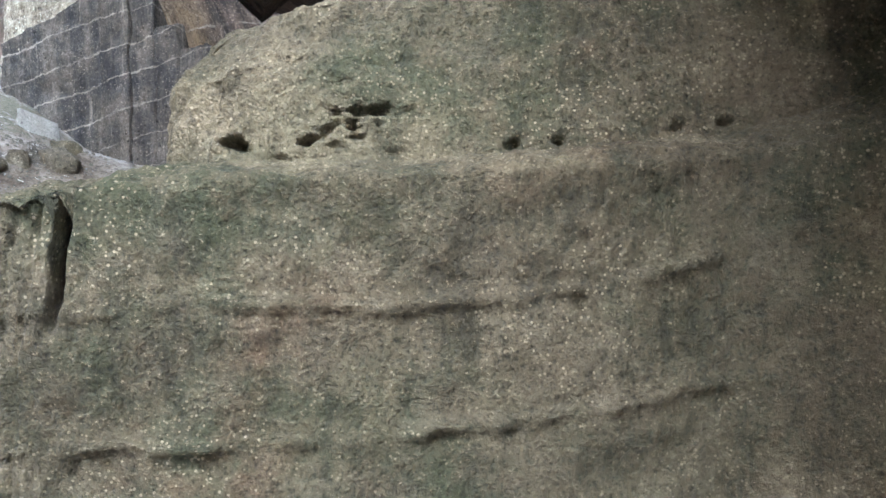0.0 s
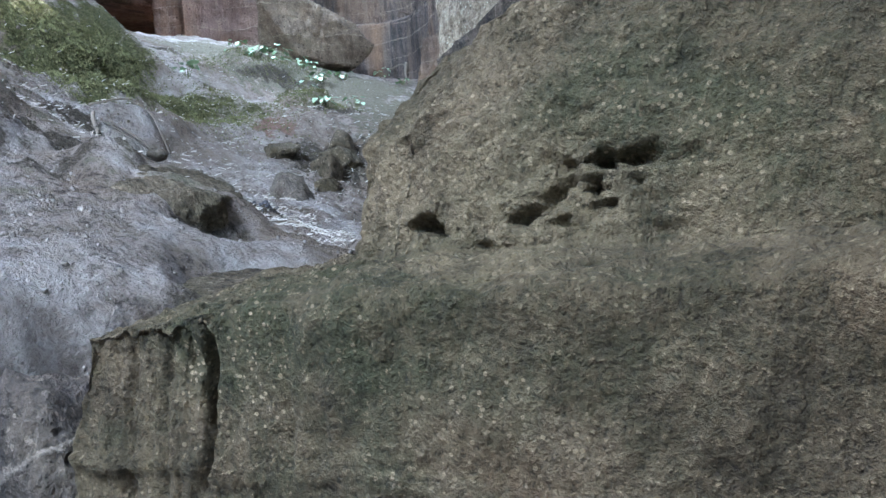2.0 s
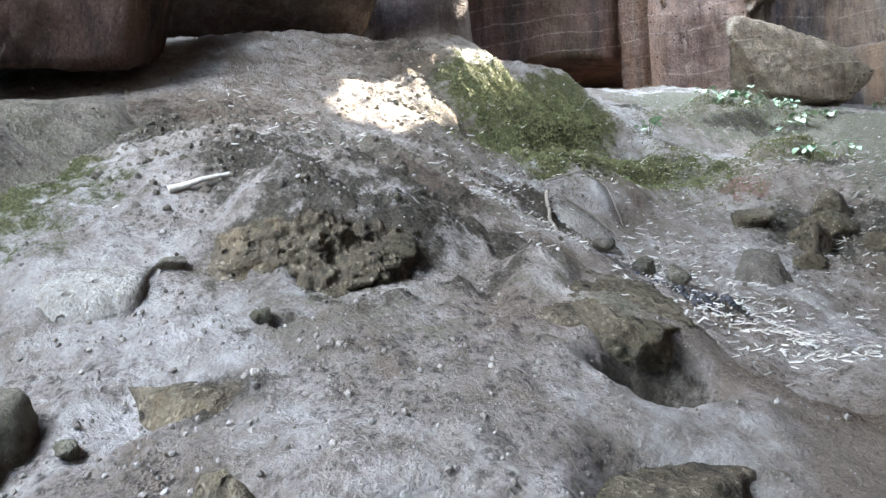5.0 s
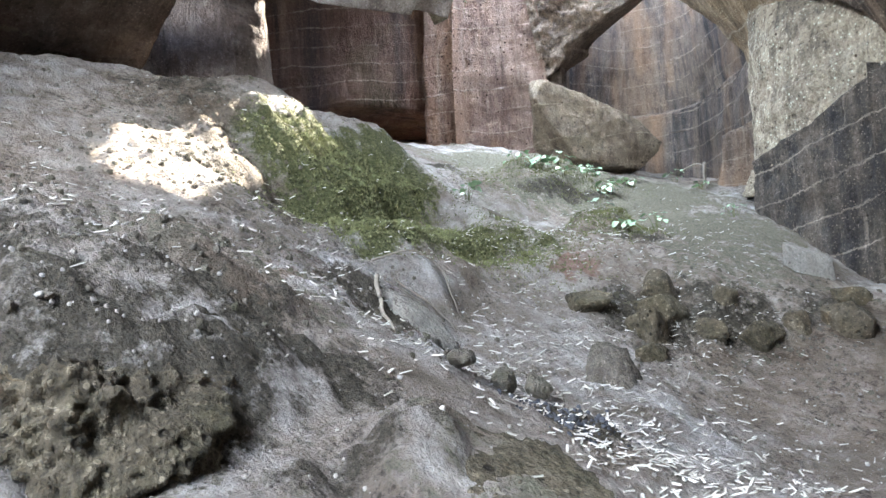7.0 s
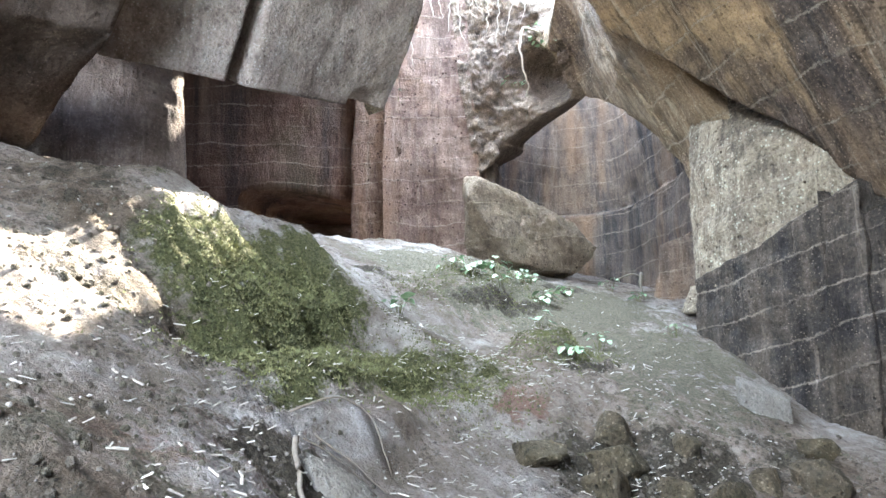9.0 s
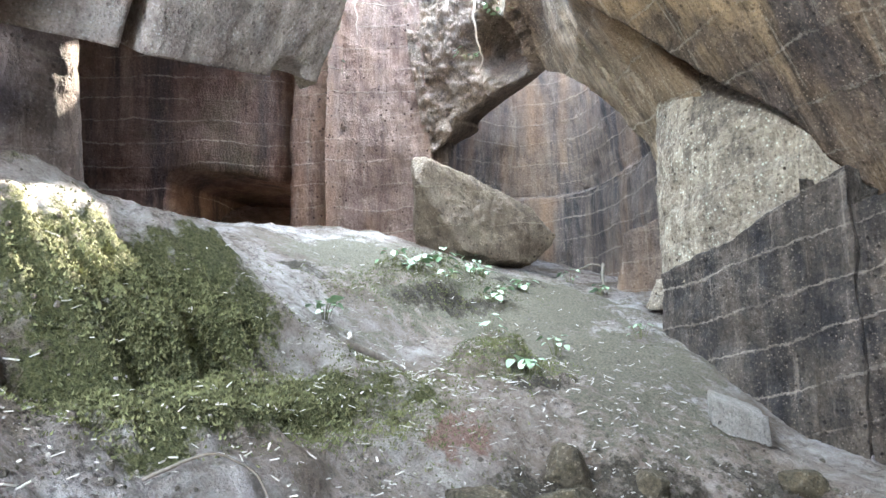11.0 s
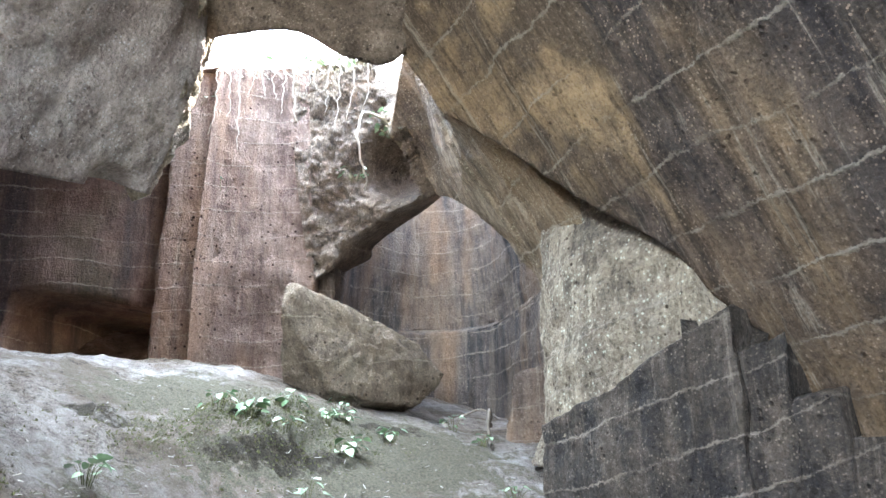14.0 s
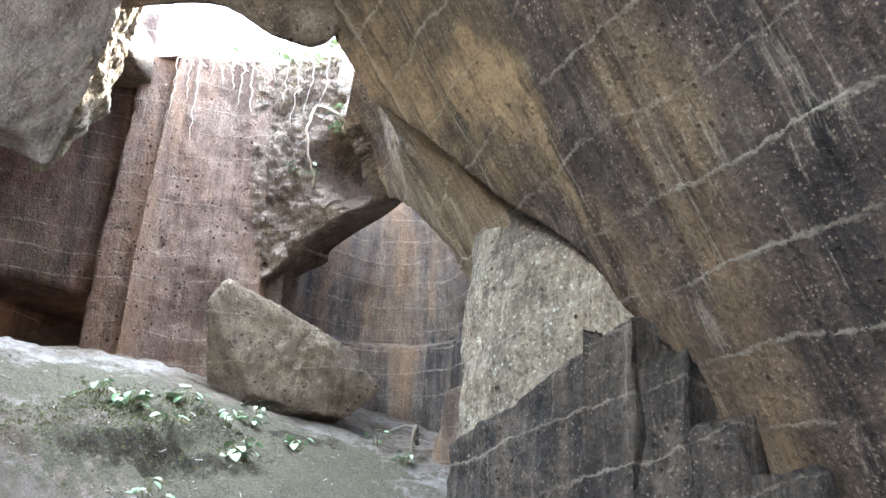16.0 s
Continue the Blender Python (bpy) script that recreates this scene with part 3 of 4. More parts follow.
rock_sheet("wall_buttress", [[(-6.9, 11.4, 3.7), (-6.45, 10.4, 3.7), (-5.6, 9.93, 3.8), (-4.9, 9.79, 4.1), (-4.52, 9.7, 4.4)],
                             [(-6.95, 11.4, 4.5), (-6.45, 10.4, 4.5), (-5.6, 9.92, 4.6), (-4.9, 9.79, 4.7), (-4.6, 9.7, 4.75)],
                             [(-6.95, 11.5, 5.2), (-6.5, 10.5, 5.2), (-5.6, 9.95, 5.2), (-4.9, 9.82, 5.1), (-4.66, 9.72, 4.95)],
                             [(-6.9, 11.5, 6.6), (-6.4, 10.65, 6.6), (-5.7, 10.3, 6.4), (-4.9, 10.2, 6.0), (-4.6, 10.1, 5.5)]],
           120, 90, PALE, 0.05, 1.8, 0.5, label="pale quarried rock buttress with seams")
arch = [(-10.55, 10.85, 6.0), (-10.3, 11.1, 6.3), (-10.1, 11.16, 6.6), (-9.45, 11.4, 6.92), (-9.0, 11.45, 7.0), (-8.65, 11.35, 6.95), (-8.3, 11.2, 6.8), (-7.75, 11.1, 6.45), (-7.3, 11.1, 5.95), (-6.95, 11.1, 5.5), (-6.8, 11.05, 5.1)]
arch_top = [(-10.75, 10.55, 9.3), (-10.4, 10.9, 9.35), (-10.1, 11.0, 9.3), (-9.5, 11.0, 9.1), (-9.1, 10.9, 8.05), (-8.77, 10.65, 7.6), (-8.2, 10.35, 8.65), (-6.95, 9.15, 7.4), (-6.55, 9.45, 6.85), (-6.2, 9.85, 6.3), (-5.8, 10.15, 5.6)]
def midway(a, b, forward):
    return [(0.5 * (p[0] + q[0]), 0.5 * (p[1] + q[1]) - forward, 0.5 * (p[2] + q[2])) for p, q in zip(a, b)]


def arch_relief(q):
    """A deep broken pocket beside the limb, and angular broken faces."""
    d = -0.8 * math.exp(-(((q.x + 9.32) / 0.42) ** 2 + ((q.z - 7.55) / 0.44) ** 2) ** 2)
    return d + 0.06 * relief(q + Vector((3, 1, 4)), 4.0, 5) + 0.03 * relief(q, 12.0, 4)


rock_sheet("wall_arch", [arch[:6], midway(arch[:6], arch_top[:6], 0.1), arch_top[:6]], 170, 150, ROUGH, 0.1, 2.2, 0.9, label="rough broken rock arch over the niche", carve=arch_relief)
rock_sheet("wall_limb", [arch[5:], midway(arch[5:], arch_top[5:], -0.05), arch_top[5:]], 110, 110, LIMB, 0.035, 1.8, 0.9, label="streaked ochre limb of rock beside the niche", curved_u=False,
           carve=lambda q: 0.06 * (noise.cell(Vector((q.x * 1.9 + q.z * 0.9, 0.0, q.z * 0.25))) - 0.5))
rock_sheet("wall_pillar", [[(-12.2, 9.9, 4.2), (-12.0, 9.3, 4.2), (-11.6, 9.8, 4.2), (-11.2, 10.55, 4.2), (-10.55, 11.0, 4.2)],
                           [(-12.1, 9.9, 6.3), (-11.95, 9.3, 6.3), (-11.55, 9.75, 6.3), (-11.1, 10.4, 6.3), (-10.5, 10.85, 6.3)],
                           [(-11.8, 9.6, 9.2), (-11.65, 9.3, 9.1), (-11.3, 9.8, 9.2), (-10.95, 10.3, 9.25), (-10.55, 10.7, 9.3)]],
           90, 150, PINK, 0.05, 1.3, 0.6, label="pink quarried rock column with pale seams", carve=lambda q: -0.22 * math.exp(-((q.x + 11.46) ** 2 + (q.y - 9.79) ** 2) / 0.009 - ((q.z - 6.41) / 0.05) ** 2))
rock_sheet("wall_back", [[(-15.2, 5.8, 4.0), (-13.5, 7.7, 4.0), (-13.3, 7.95, 4.0), (-14.8, 10.2, 4.0), (-14.4, 11.4, 4.0), (-13.6, 12.0, 4.0)],
                         [(-15.2, 5.8, 5.72), (-13.5, 7.7, 5.72), (-13.3, 7.95, 5.72), (-14.8, 10.2, 5.78), (-14.4, 11.4, 5.72), (-13.6, 12.0, 5.6)],
                         [(-15.0, 5.9, 5.9), (-13.5, 7.6, 5.9), (-13.2, 8.0, 5.9), (-12.85, 8.4, 5.88), (-12.5, 8.9, 5.8), (-12.1, 9.6, 5.6)],
                         [(-15.0, 6.0, 10.0), (-13.4, 7.6, 10.0), (-13.1, 7.95, 10.0), (-12.75, 8.3, 10.0), (-12.35, 8.85, 10.0), (-11.9, 9.5, 10.0)]],
           110, 130, RED, 0.045, 1.2, 0.6, label="dark red quarried wall with white seams over a black recess", curved_u=False)
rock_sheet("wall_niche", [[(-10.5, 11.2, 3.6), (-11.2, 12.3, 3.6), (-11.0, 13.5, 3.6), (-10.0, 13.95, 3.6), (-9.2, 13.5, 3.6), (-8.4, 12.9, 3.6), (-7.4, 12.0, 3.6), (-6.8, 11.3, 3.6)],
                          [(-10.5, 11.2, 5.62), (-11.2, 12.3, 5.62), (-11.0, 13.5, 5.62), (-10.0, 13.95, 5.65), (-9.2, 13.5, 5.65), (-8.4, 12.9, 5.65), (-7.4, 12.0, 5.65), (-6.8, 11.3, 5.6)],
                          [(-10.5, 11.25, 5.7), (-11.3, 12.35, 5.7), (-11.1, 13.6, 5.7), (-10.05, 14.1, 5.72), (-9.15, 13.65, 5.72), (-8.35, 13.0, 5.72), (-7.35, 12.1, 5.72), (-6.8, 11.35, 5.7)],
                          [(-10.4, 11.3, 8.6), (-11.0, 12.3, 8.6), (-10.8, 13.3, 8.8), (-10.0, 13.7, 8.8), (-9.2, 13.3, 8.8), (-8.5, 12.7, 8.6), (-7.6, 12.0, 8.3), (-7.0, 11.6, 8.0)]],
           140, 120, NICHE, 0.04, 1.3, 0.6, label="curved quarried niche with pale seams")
# hanging slab left of the roof opening, its lower edge in the open
def slab_split(q):
    """A dark upright split across the hanging slab, and a broken notch near its end."""
    return -0.4 * math.exp(-((q.y - 5.42 - 0.06 * (q.z - 6.0)) / 0.06) ** 2) - 0.3 * math.exp(-(((q.y - 7.15) / 0.22) ** 2 + ((q.z - 5.85) / 0.2) ** 2) ** 2)


rock_sheet("wall_hanging_slab", [[(-8.6, 4.2, 5.75), (-8.45, 5.0, 5.72), (-8.4, 5.5, 5.7), (-8.5, 6.2, 5.78), (-8.65, 6.9, 5.88), (-8.75, 7.5, 5.98)],
                                 [(-7.9, 4.2, 7.0), (-7.7, 5.0, 7.0), (-7.65, 5.4, 7.0), (-7.75, 6.05, 7.0), (-7.9, 6.7, 7.0), (-8.0, 7.5, 7.0)],
                                 [(-6.1, 3.6, 8.8), (-6.0, 4.3, 8.8), (-6.0, 4.8, 8.8), (-6.3, 5.6, 8.8), (-6.8, 6.3, 8.6), (-8.1, 7.6, 8.2)]],
           150, 110, GREYP, 0.03, 1.6, 0.8, label="grey pink hanging rock slab with a ragged lower edge", carve=slab_split)
rock_sheet("wall_hanging_edge", [[(-8.68, 7.42, 5.98), (-8.72, 7.5, 5.98), (-8.74, 7.56, 6.0)], [(-8.3, 7.4, 6.5), (-8.6, 7.7, 6.6), (-8.95, 8.0, 6.75)], [(-8.07, 7.4, 6.92), (-8.45, 7.7, 7.05), (-8.8, 8.0, 7.2)],
                                 [(-7.95, 7.4, 7.5), (-8.2, 7.65, 7.6), (-8.45, 7.9, 7.66)], [(-7.9, 7.4, 8.6), (-8.15, 7.65, 8.6), (-8.4, 7.9, 8.6)]],
           60, 110, PALE, 0.06, 4.0, 0.3, label="pale ragged broken edge of the hanging slab", facet=0.05)
rock_sheet("wall_grey_pillar", [[(-9.9, 3.4, 4.3), (-9.6, 4.1, 4.3), (-9.1, 5.1, 4.3), (-9.6, 5.5, 4.3), (-11.5, 5.9, 4.3)],
                                [(-9.7, 3.4, 6.2), (-9.4, 4.1, 6.2), (-9.35, 5.0, 6.2), (-9.7, 5.4, 6.2), (-11.5, 5.8, 6.2)],
                                [(-9.0, 3.2, 9.5), (-8.8, 4.0, 9.5), (-8.8, 4.8, 9.5), (-9.2, 5.3, 9.5), (-11.5, 5.6, 9.5)]],
           80, 90, BROWNP, 0.05, 1.2, 0.6, label="brown rock pillar with a pale broken foot")
rock_sheet("wall_leaning_left", [[(-5.6, -4.5, 2.9), (-6.9, -1.5, 3.7), (-8.1, 1.0, 4.4), (-9.0, 2.6, 4.7), (-9.35, 3.7, 4.8)],
                                 [(-4.2, -4.5, 5.0), (-5.8, -1.5, 5.2), (-6.9, 1.0, 5.3), (-7.7, 2.8, 5.5), (-8.0, 4.1, 5.7)],
                                 [(-2.5, -4.8, 7.8), (-4.0, -1.7, 8.0), (-5.2, 1.0, 8.2), (-5.8, 3.0, 8.4), (-6.2, 4.7, 8.6)]],
           110, 90, BROWNP, 0.08, 0.8, 0.8, label="dark brown overhanging rock face")
rock_sheet("ceiling", [[(-8.35, 7.55, 7.42), (-7.75, 8.2, 7.6), (-6.98, 9.0, 7.32), (-5.0, 7.8, 8.3), (-2.0, 6.2, 9.0), (5.0, 5.0, 8.8)],
                       [(-7.6, 6.2, 8.6), (-6.8, 6.6, 8.9), (-6.0, 6.6, 9.0), (-4.0, 5.6, 9.4), (-1.0, 4.2, 9.6), (5.0, 3.0, 9.0)],
                       [(-6.4, 3.0, 8.6), (-5.6, 3.0, 9.0), (-4.6, 3.0, 9.2), (-3.0, 2.4, 9.4), (0.0, 1.0, 9.2), (5.0, 0.0, 8.8)],
                       [(-5.4, 0.0, 8.4), (-4.8, 0.0, 8.6), (-3.6, 0.0, 8.8), (-2.0, -0.4, 8.8), (1.0, -1.0, 8.6), (5.0, -2.0, 8.4)]],
           150, 110, ROUGH, 0.1, 1.0, 0.7, label="rough rock ceiling with a collapsed opening")
rock_sheet("ceiling_recess", [[(-16.0, 9.0, 8.3), (-12.6, 9.9, 8.8), (-10.6, 8.6, 8.55), (-8.4, 7.5, 7.6)], [(-16.0, 5.0, 8.6), (-12.0, 5.0, 8.4), (-10.0, 5.2, 8.0), (-8.0, 5.2, 7.7)], [(-16.0, 2.0, 9.0), (-12.0, 2.0, 9.0), (-9.0, 2.5, 9.0), (-6.0, 3.0, 9.0)]],
           60, 60, ROUGH, 0.08, 1.2, 0.5, label="rough rock ceiling over the recess")
# never in view: added to stop low sky light from behind reaching the block
rock_sheet("blocker_wall_behind", [[(4.6, -6.0, -1.0), (0.0, -7.2, -1.0), (-5.0, -6.5, -1.0), (-8.5, -4.0, 1.0)], [(4.6, -6.0, 3.0), (0.0, -7.2, 3.0), (-5.0, -6.5, 3.5), (-8.5, -4.0, 4.0)], [(4.6, -5.6, 6.6), (0.0, -6.6, 6.6), (-5.0, -6.0, 6.8), (-8.0, -4.0, 7.2)]],
           60, 50, ROUGH, 0.2, 0.8, 0.6, label="unseen rough brown rock wall added behind to block low light")
rock_sheet("wall_right", [[(5.2, 9.5, 0.2), (4.6, 5.0, 0.2), (4.2, 0.0, 0.0), (4.4, -4.0, -0.2)],
                          [(5.0, 9.5, 9.5), (4.6, 5.0, 9.5), (4.0, 0.0, 9.0), (4.2, -4.0, 8.5)]], 60, 60, ROUGH, 0.15, 0.8, 0.6, label="rough brown rock wall")
rock_sheet("wall_far_left", [[(-11.4, 5.8, 4.2), (-13.0, 5.6, 4.4), (-15.2, 6.2, 4.6)], [(-11.4, 5.8, 10.0), (-13.0, 5.6, 10.0), (-15.2, 6.2, 10.0)]][::1],
           40, 50, RED, 0.08, 1.0, 0.5, label="dark red rock wall")

# ---- the great block beside the path ----
BEDS_X = (-1.1, -0.75, -0.49, -0.18, 0.15, 0.37, 0.59, 0.81, 1.0)
BEDS = ((1.455, 1.469, 1.483, 1.472, 1.489, 1.512, 1.579, 1.67, 1.76), (1.2, 1.197, 1.193, 1.2, 1.232, 1.262, 1.3, 1.36, 1.42), (0.93, 0.93, 0.935, 0.94, 0.95, 0.97, 1.0, 1.06, 1.1))


def block_relief(q):
    """Beds with crumbling lips, one deep split, weak splits beside it, holes along the ledge, pick marks."""
    d = 0.01 * relief(q, 7.0, 4) + 0.008 * noise.noise(Vector((q.x * 45, q.y * 45, q.z * 14))) + 0.006 * noise.noise(q * 62)
    wav = 0.012 * noise.noise(q * 9)
    for bed in BEDS:
        h = q.z - float(np.interp(q.x, BEDS_X, bed)) - 0.012 * noise.noise(q * 6) - 0.006 * noise.noise(q * 25)
        if abs(h) < 0.12:
            d += 0.02 * math.exp(-((h - 0.004) / 0.011) ** 2) * (0.6 + noise.noise(q * 11))
    if 1.1 < q.z < 1.79:
        fade = min(1.0, max(0.0, (q.z - 1.42) / 0.06))
        for x, w, depth in ((-0.752, 0.017, 0.13), (-0.84, 0.012, 0.012), (-0.91, 0.012, 0.014), (-0.8, 0.008, 0.012), (-0.6, 0.01, 0.008)):
            g = abs(q.x - x - 0.12 * (q.z - 1.66) + wav)
            d -= depth * (fade if depth > 0.05 else 1.0) * max(0.0, 1 - g / w)
    d += 0.007 * math.exp(-((q.z - 1.745 - 0.075 * q.x) / 0.03) ** 2)
    pitted = math.exp(-(((q.x + 0.2) / 0.07) ** 2 + ((q.z - 1.875) / 0.035) ** 2)) + 0.8 * math.exp(-(((q.x + 0.4) / 0.15) ** 2 + ((q.z - 1.815) / 0.022) ** 2))
    d -= 0.09 * min(1.2, pitted) * max(0.0, min(1.0, 0.1 + 1.7 * relief(q, 25.0, 5)))
    d -= 0.06 * math.exp(-((q.z - 1.8 - 0.11 * max(0.0, q.x)) / 0.01) ** 2) * max(0.0, noise.noise(Vector((q.x * 19, 2, 5))) - 0.05) * (1.0 if q.x > -0.25 else 0.0)
    return d


BLOCK_ROWS = [[(-1.6, 3.2, 0.2), (-1.25, 1.75, 0.2), (-1.17, 1.64, 0.2), (-0.7, 1.73, 0.2), (0.1, 1.86, 0.2), (0.6, 1.95, 0.2), (1.0, 1.78, 0.2)],
              [(-1.5, 3.2, 1.1), (-1.2, 1.78, 1.1), (-1.15, 1.65, 1.1), (-0.7, 1.73, 1.1), (0.1, 1.86, 1.1), (0.6, 1.95, 1.1), (1.0, 1.8, 1.1)],
              [(-1.2, 3.2, 1.66), (-1.03, 1.8, 1.68), (-1.0, 1.68, 1.67), (-0.7, 1.735, 1.72), (0.1, 1.88, 1.75), (0.6, 1.93, 1.78), (1.0, 1.85, 1.85)],
              [(-1.1, 3.2, 1.7), (-0.95, 2.0, 1.72), (-0.9, 1.8, 1.71), (-0.68, 1.78, 1.745), (0.1, 1.91, 1.77), (0.6, 1.95, 1.81), (1.0, 1.88, 1.9)],
              [(-0.9, 3.2, 1.74), (-0.68, 2.1, 1.76), (-0.62, 1.94, 1.76), (-0.53, 1.91, 1.78), (0.1, 1.99, 1.79), (0.6, 2.02, 1.84), (1.0, 1.95, 1.95)],
              [(-0.85, 3.2, 1.95), (-0.68, 2.1, 1.95), (-0.62, 1.97, 1.95), (-0.5, 1.93, 1.96), (0.1, 2.03, 1.98), (0.6, 2.05, 2.0), (1.0, 1.98, 2.1)],
              [(-0.65, 3.2, 2.2), (-0.58, 2.3, 2.15), (-0.54, 2.08, 2.1), (-0.38, 2.01, 2.12), (0.1, 2.12, 2.25), (0.6, 2.12, 2.3), (1.0, 2.05, 2.4)],
              [(-0.2, 3.2, 2.25), (-0.12, 2.8, 2.26), (-0.1, 2.6, 2.28), (0.05, 2.5, 2.34), (0.3, 2.5, 2.5), (0.7, 2.5, 2.6), (1.0, 2.4, 2.7)]]
rock_sheet("rock_block", BLOCK_ROWS, 330, 330, MOSSY, 0.02, 2.2, 0.25, label="large mossy quarried rock block with a ledge", curved_u=False, carve=block_relief)
rock_sheet("rock_flank", [[(0.95, 1.8, 0.2), (1.15, 1.2, 0.2), (2.6, 1.0, 0.2), (4.3, 1.2, 0.2)], [(0.95, 1.8, 1.5), (1.15, 1.3, 1.5), (2.6, 1.1, 1.5), (4.3, 1.2, 1.5)],
                          [(0.95, 2.0, 2.4), (1.2, 1.6, 2.4), (2.6, 1.4, 2.4), (4.3, 1.4, 2.4)], [(0.95, 2.4, 3.4), (1.2, 2.1, 3.4), (2.6, 2.0, 3.4), (4.3, 2.0, 3.4)]],
           90, 100, DARKRED, 0.06, 1.5, 0.3, label="dark broken rock flank", facet=0.05)
rock_sheet("rock_overhang", [[(-0.9, 4.0, 2.6), (-1.35, 3.2, 2.82), (-1.45, 2.7, 2.96), (-1.22, 2.2, 3.13)],
                             [(-0.4, 4.2, 3.5), (-0.9, 3.4, 3.55), (-0.9, 2.8, 3.6), (-0.6, 2.25, 3.65)],
                             [(0.9, 4.2, 5.5), (0.6, 3.4, 5.5), (0.6, 2.8, 5.5), (0.8, 2.3, 5.5)]],
           80, 70, DARKRED, 0.05, 1.4, 1.1, label="dark red overhanging rock edge")

# out of view: added only to keep light off the right of the block
hull_stone("shade_roof_near", [(0.05, -1.2, 3.15), (-0.05, 1.2, 3.05), (0.15, 1.9, 2.95), (3.8, 1.9, 2.9), (3.9, -1.6, 3.0), (0.6, -1.3, 4.6), (0.5, 2.3, 4.8), (3.9, 2.3, 5.0), (3.9, -0.5, 4.8)], 77, DARKRED, "unseen dark rock roof added to shade the block", "rock wall", kind="structure", level=5, rough=0.06)

# ---- broken steps at the foot of the leaning slab ----
def cut_block(name, x0, x1, y0, y1, z0, z1, skew, seed, material, label, rough=0.03, cuts=16):
    """A quarried block standing on the floor, slightly out of square."""
    bm = bmesh.new()
    bmesh.ops.create_cube(bm, size=1.0)
    bmesh.ops.subdivide_edges(bm, edges=bm.edges, cuts=cuts, use_grid_fill=True)
    for v in bm.verts:
        fx, fy, fz = v.co.x + 0.5, v.co.y + 0.5, v.co.z + 0.5
        q = Vector((x0 + (x1 - x0) * fx, y0 + (y1 - y0) * fy + skew * fx, z0 + (z1 - z0) * fz + 0.06 * fx * (fz > 0.9)))
        w = q + Vector((seed * 3.1, 0, 0))
        v.co = q + rough * Vector((relief(w, 3.0), relief(w + Vector((9, 0, 0)), 3.0), 1.6 * relief(w + Vector((0, 9, 0)), 2.5)))
    return tagged(smooth(mesh_object(name, bm, material)), label, "rock wall", kind="structure")


cut_block("wall_step_2", -4.36, -4.02, 9.6, 11.0, 1.4, 4.22, -0.02, 2, BLACKENED, "broken quarried rock step", 0.05)
cut_block("wall_step_3", -4.06, -3.74, 9.64, 11.0, 1.4, 3.9, -0.02, 3, BLACKENED, "broken quarried rock step", 0.05)
cut_block("wall_step_4", -3.78, -3.35, 9.68, 11.0, 1.4, 3.62, -0.05, 4, BLACKENED, "broken quarried rock step", 0.05)

# ---- boulders ----
hull_stone("fallen_boulder", [(-9.45, 9.85, 5.62), (-8.95, 11.3, 5.02), (-9.5, 9.6, 5.3), (-8.72, 11.55, 4.62), (-9.15, 10.1, 4.35), (-8.85, 11.2, 4.2), (-10.3, 10.3, 5.85), (-9.9, 11.7, 5.2), (-10.2, 10.2, 4.2), (-9.9, 11.5, 4.1)],
           4, BOULDER, "large fallen angular brown tuff boulder on the slope", "boulder", level=6, rough=0.05, grain=4.5)
hull_stone("niche_rock", [(-7.75, 11.35, 3.5), (-7.2, 11.6, 3.5), (-6.9, 11.9, 3.5), (-7.8, 12.2, 3.5), (-7.6, 11.5, 4.5), (-7.15, 11.7, 4.7), (-6.95, 12.0, 4.6), (-7.7, 12.2, 4.6)], 7, NICHE, "brown block of rock leaning in the niche", level=5)
hull_stone("niche_stone", [(-7.0, 10.85, 3.5), (-6.6, 10.75, 3.5), (-6.5, 11.1, 3.5), (-6.95, 11.15, 3.5), (-6.85, 10.9, 3.86), (-6.55, 10.85, 3.9), (-6.6, 11.1, 3.85)], 8, PALE, "pale rounded rock at the buttress foot")


# ---- small materials ----
def plain_material(name, c0, c1, rough=0.8, scale=40.0, bump=0.3):
    m, nt, bsdf = nodes_of(name)
    p = coords(nt)
    info = nd(nt, "ShaderNodeObjectInfo")
    geo = nd(nt, "ShaderNodeNewGeometry")
    f = mth(nt, "ADD", mth(nt, "MULTIPLY", tex(nt, p, scale, 5, 0.7), 0.7), mth(nt, "MULTIPLY", mth(nt, "ADD", info.outputs["Random"], geo.outputs["Random Per Island"]), 0.25))
    nt.links.new(ramp(nt, f, [(0.3, c0), (0.8, c1)]), bsdf.inputs["Base Color"])
    bsdf.inputs["Roughness"].default_value = rough
    b = nd(nt, "ShaderNodeBump", Strength=bump, Distance=0.01)
    nt.links.new(f, b.inputs["Height"])
    nt.links.new(b.outputs[0], bsdf.inputs["Normal"])
    return m


WOOD = plain_material("weathered_bamboo", (0.25, 0.22, 0.18), (0.72, 0.68, 0.6))
BARK = plain_material("dead_wood", (0.06, 0.048, 0.036), (0.25, 0.21, 0.17))
ASH = plain_material("charcoal", (0.012, 0.012, 0.016), (0.06, 0.06, 0.07))
LEAF = plain_material("pale_green_leaf", (0.1, 0.2, 0.08), (0.42, 0.56, 0.36), 0.5, 12.0)
GRASS = plain_material("moss_tuft", (0.028, 0.031, 0.011), (0.2, 0.2, 0.085), 0.9, 7.0)
ROOT = plain_material("pale_root", (0.3, 0.24, 0.18), (0.62, 0.54, 0.44))
RUBBLE = plain_material("rubble", (0.1, 0.085, 0.07), (0.42, 0.38, 0.34), 0.95, 25.0, 0.8)


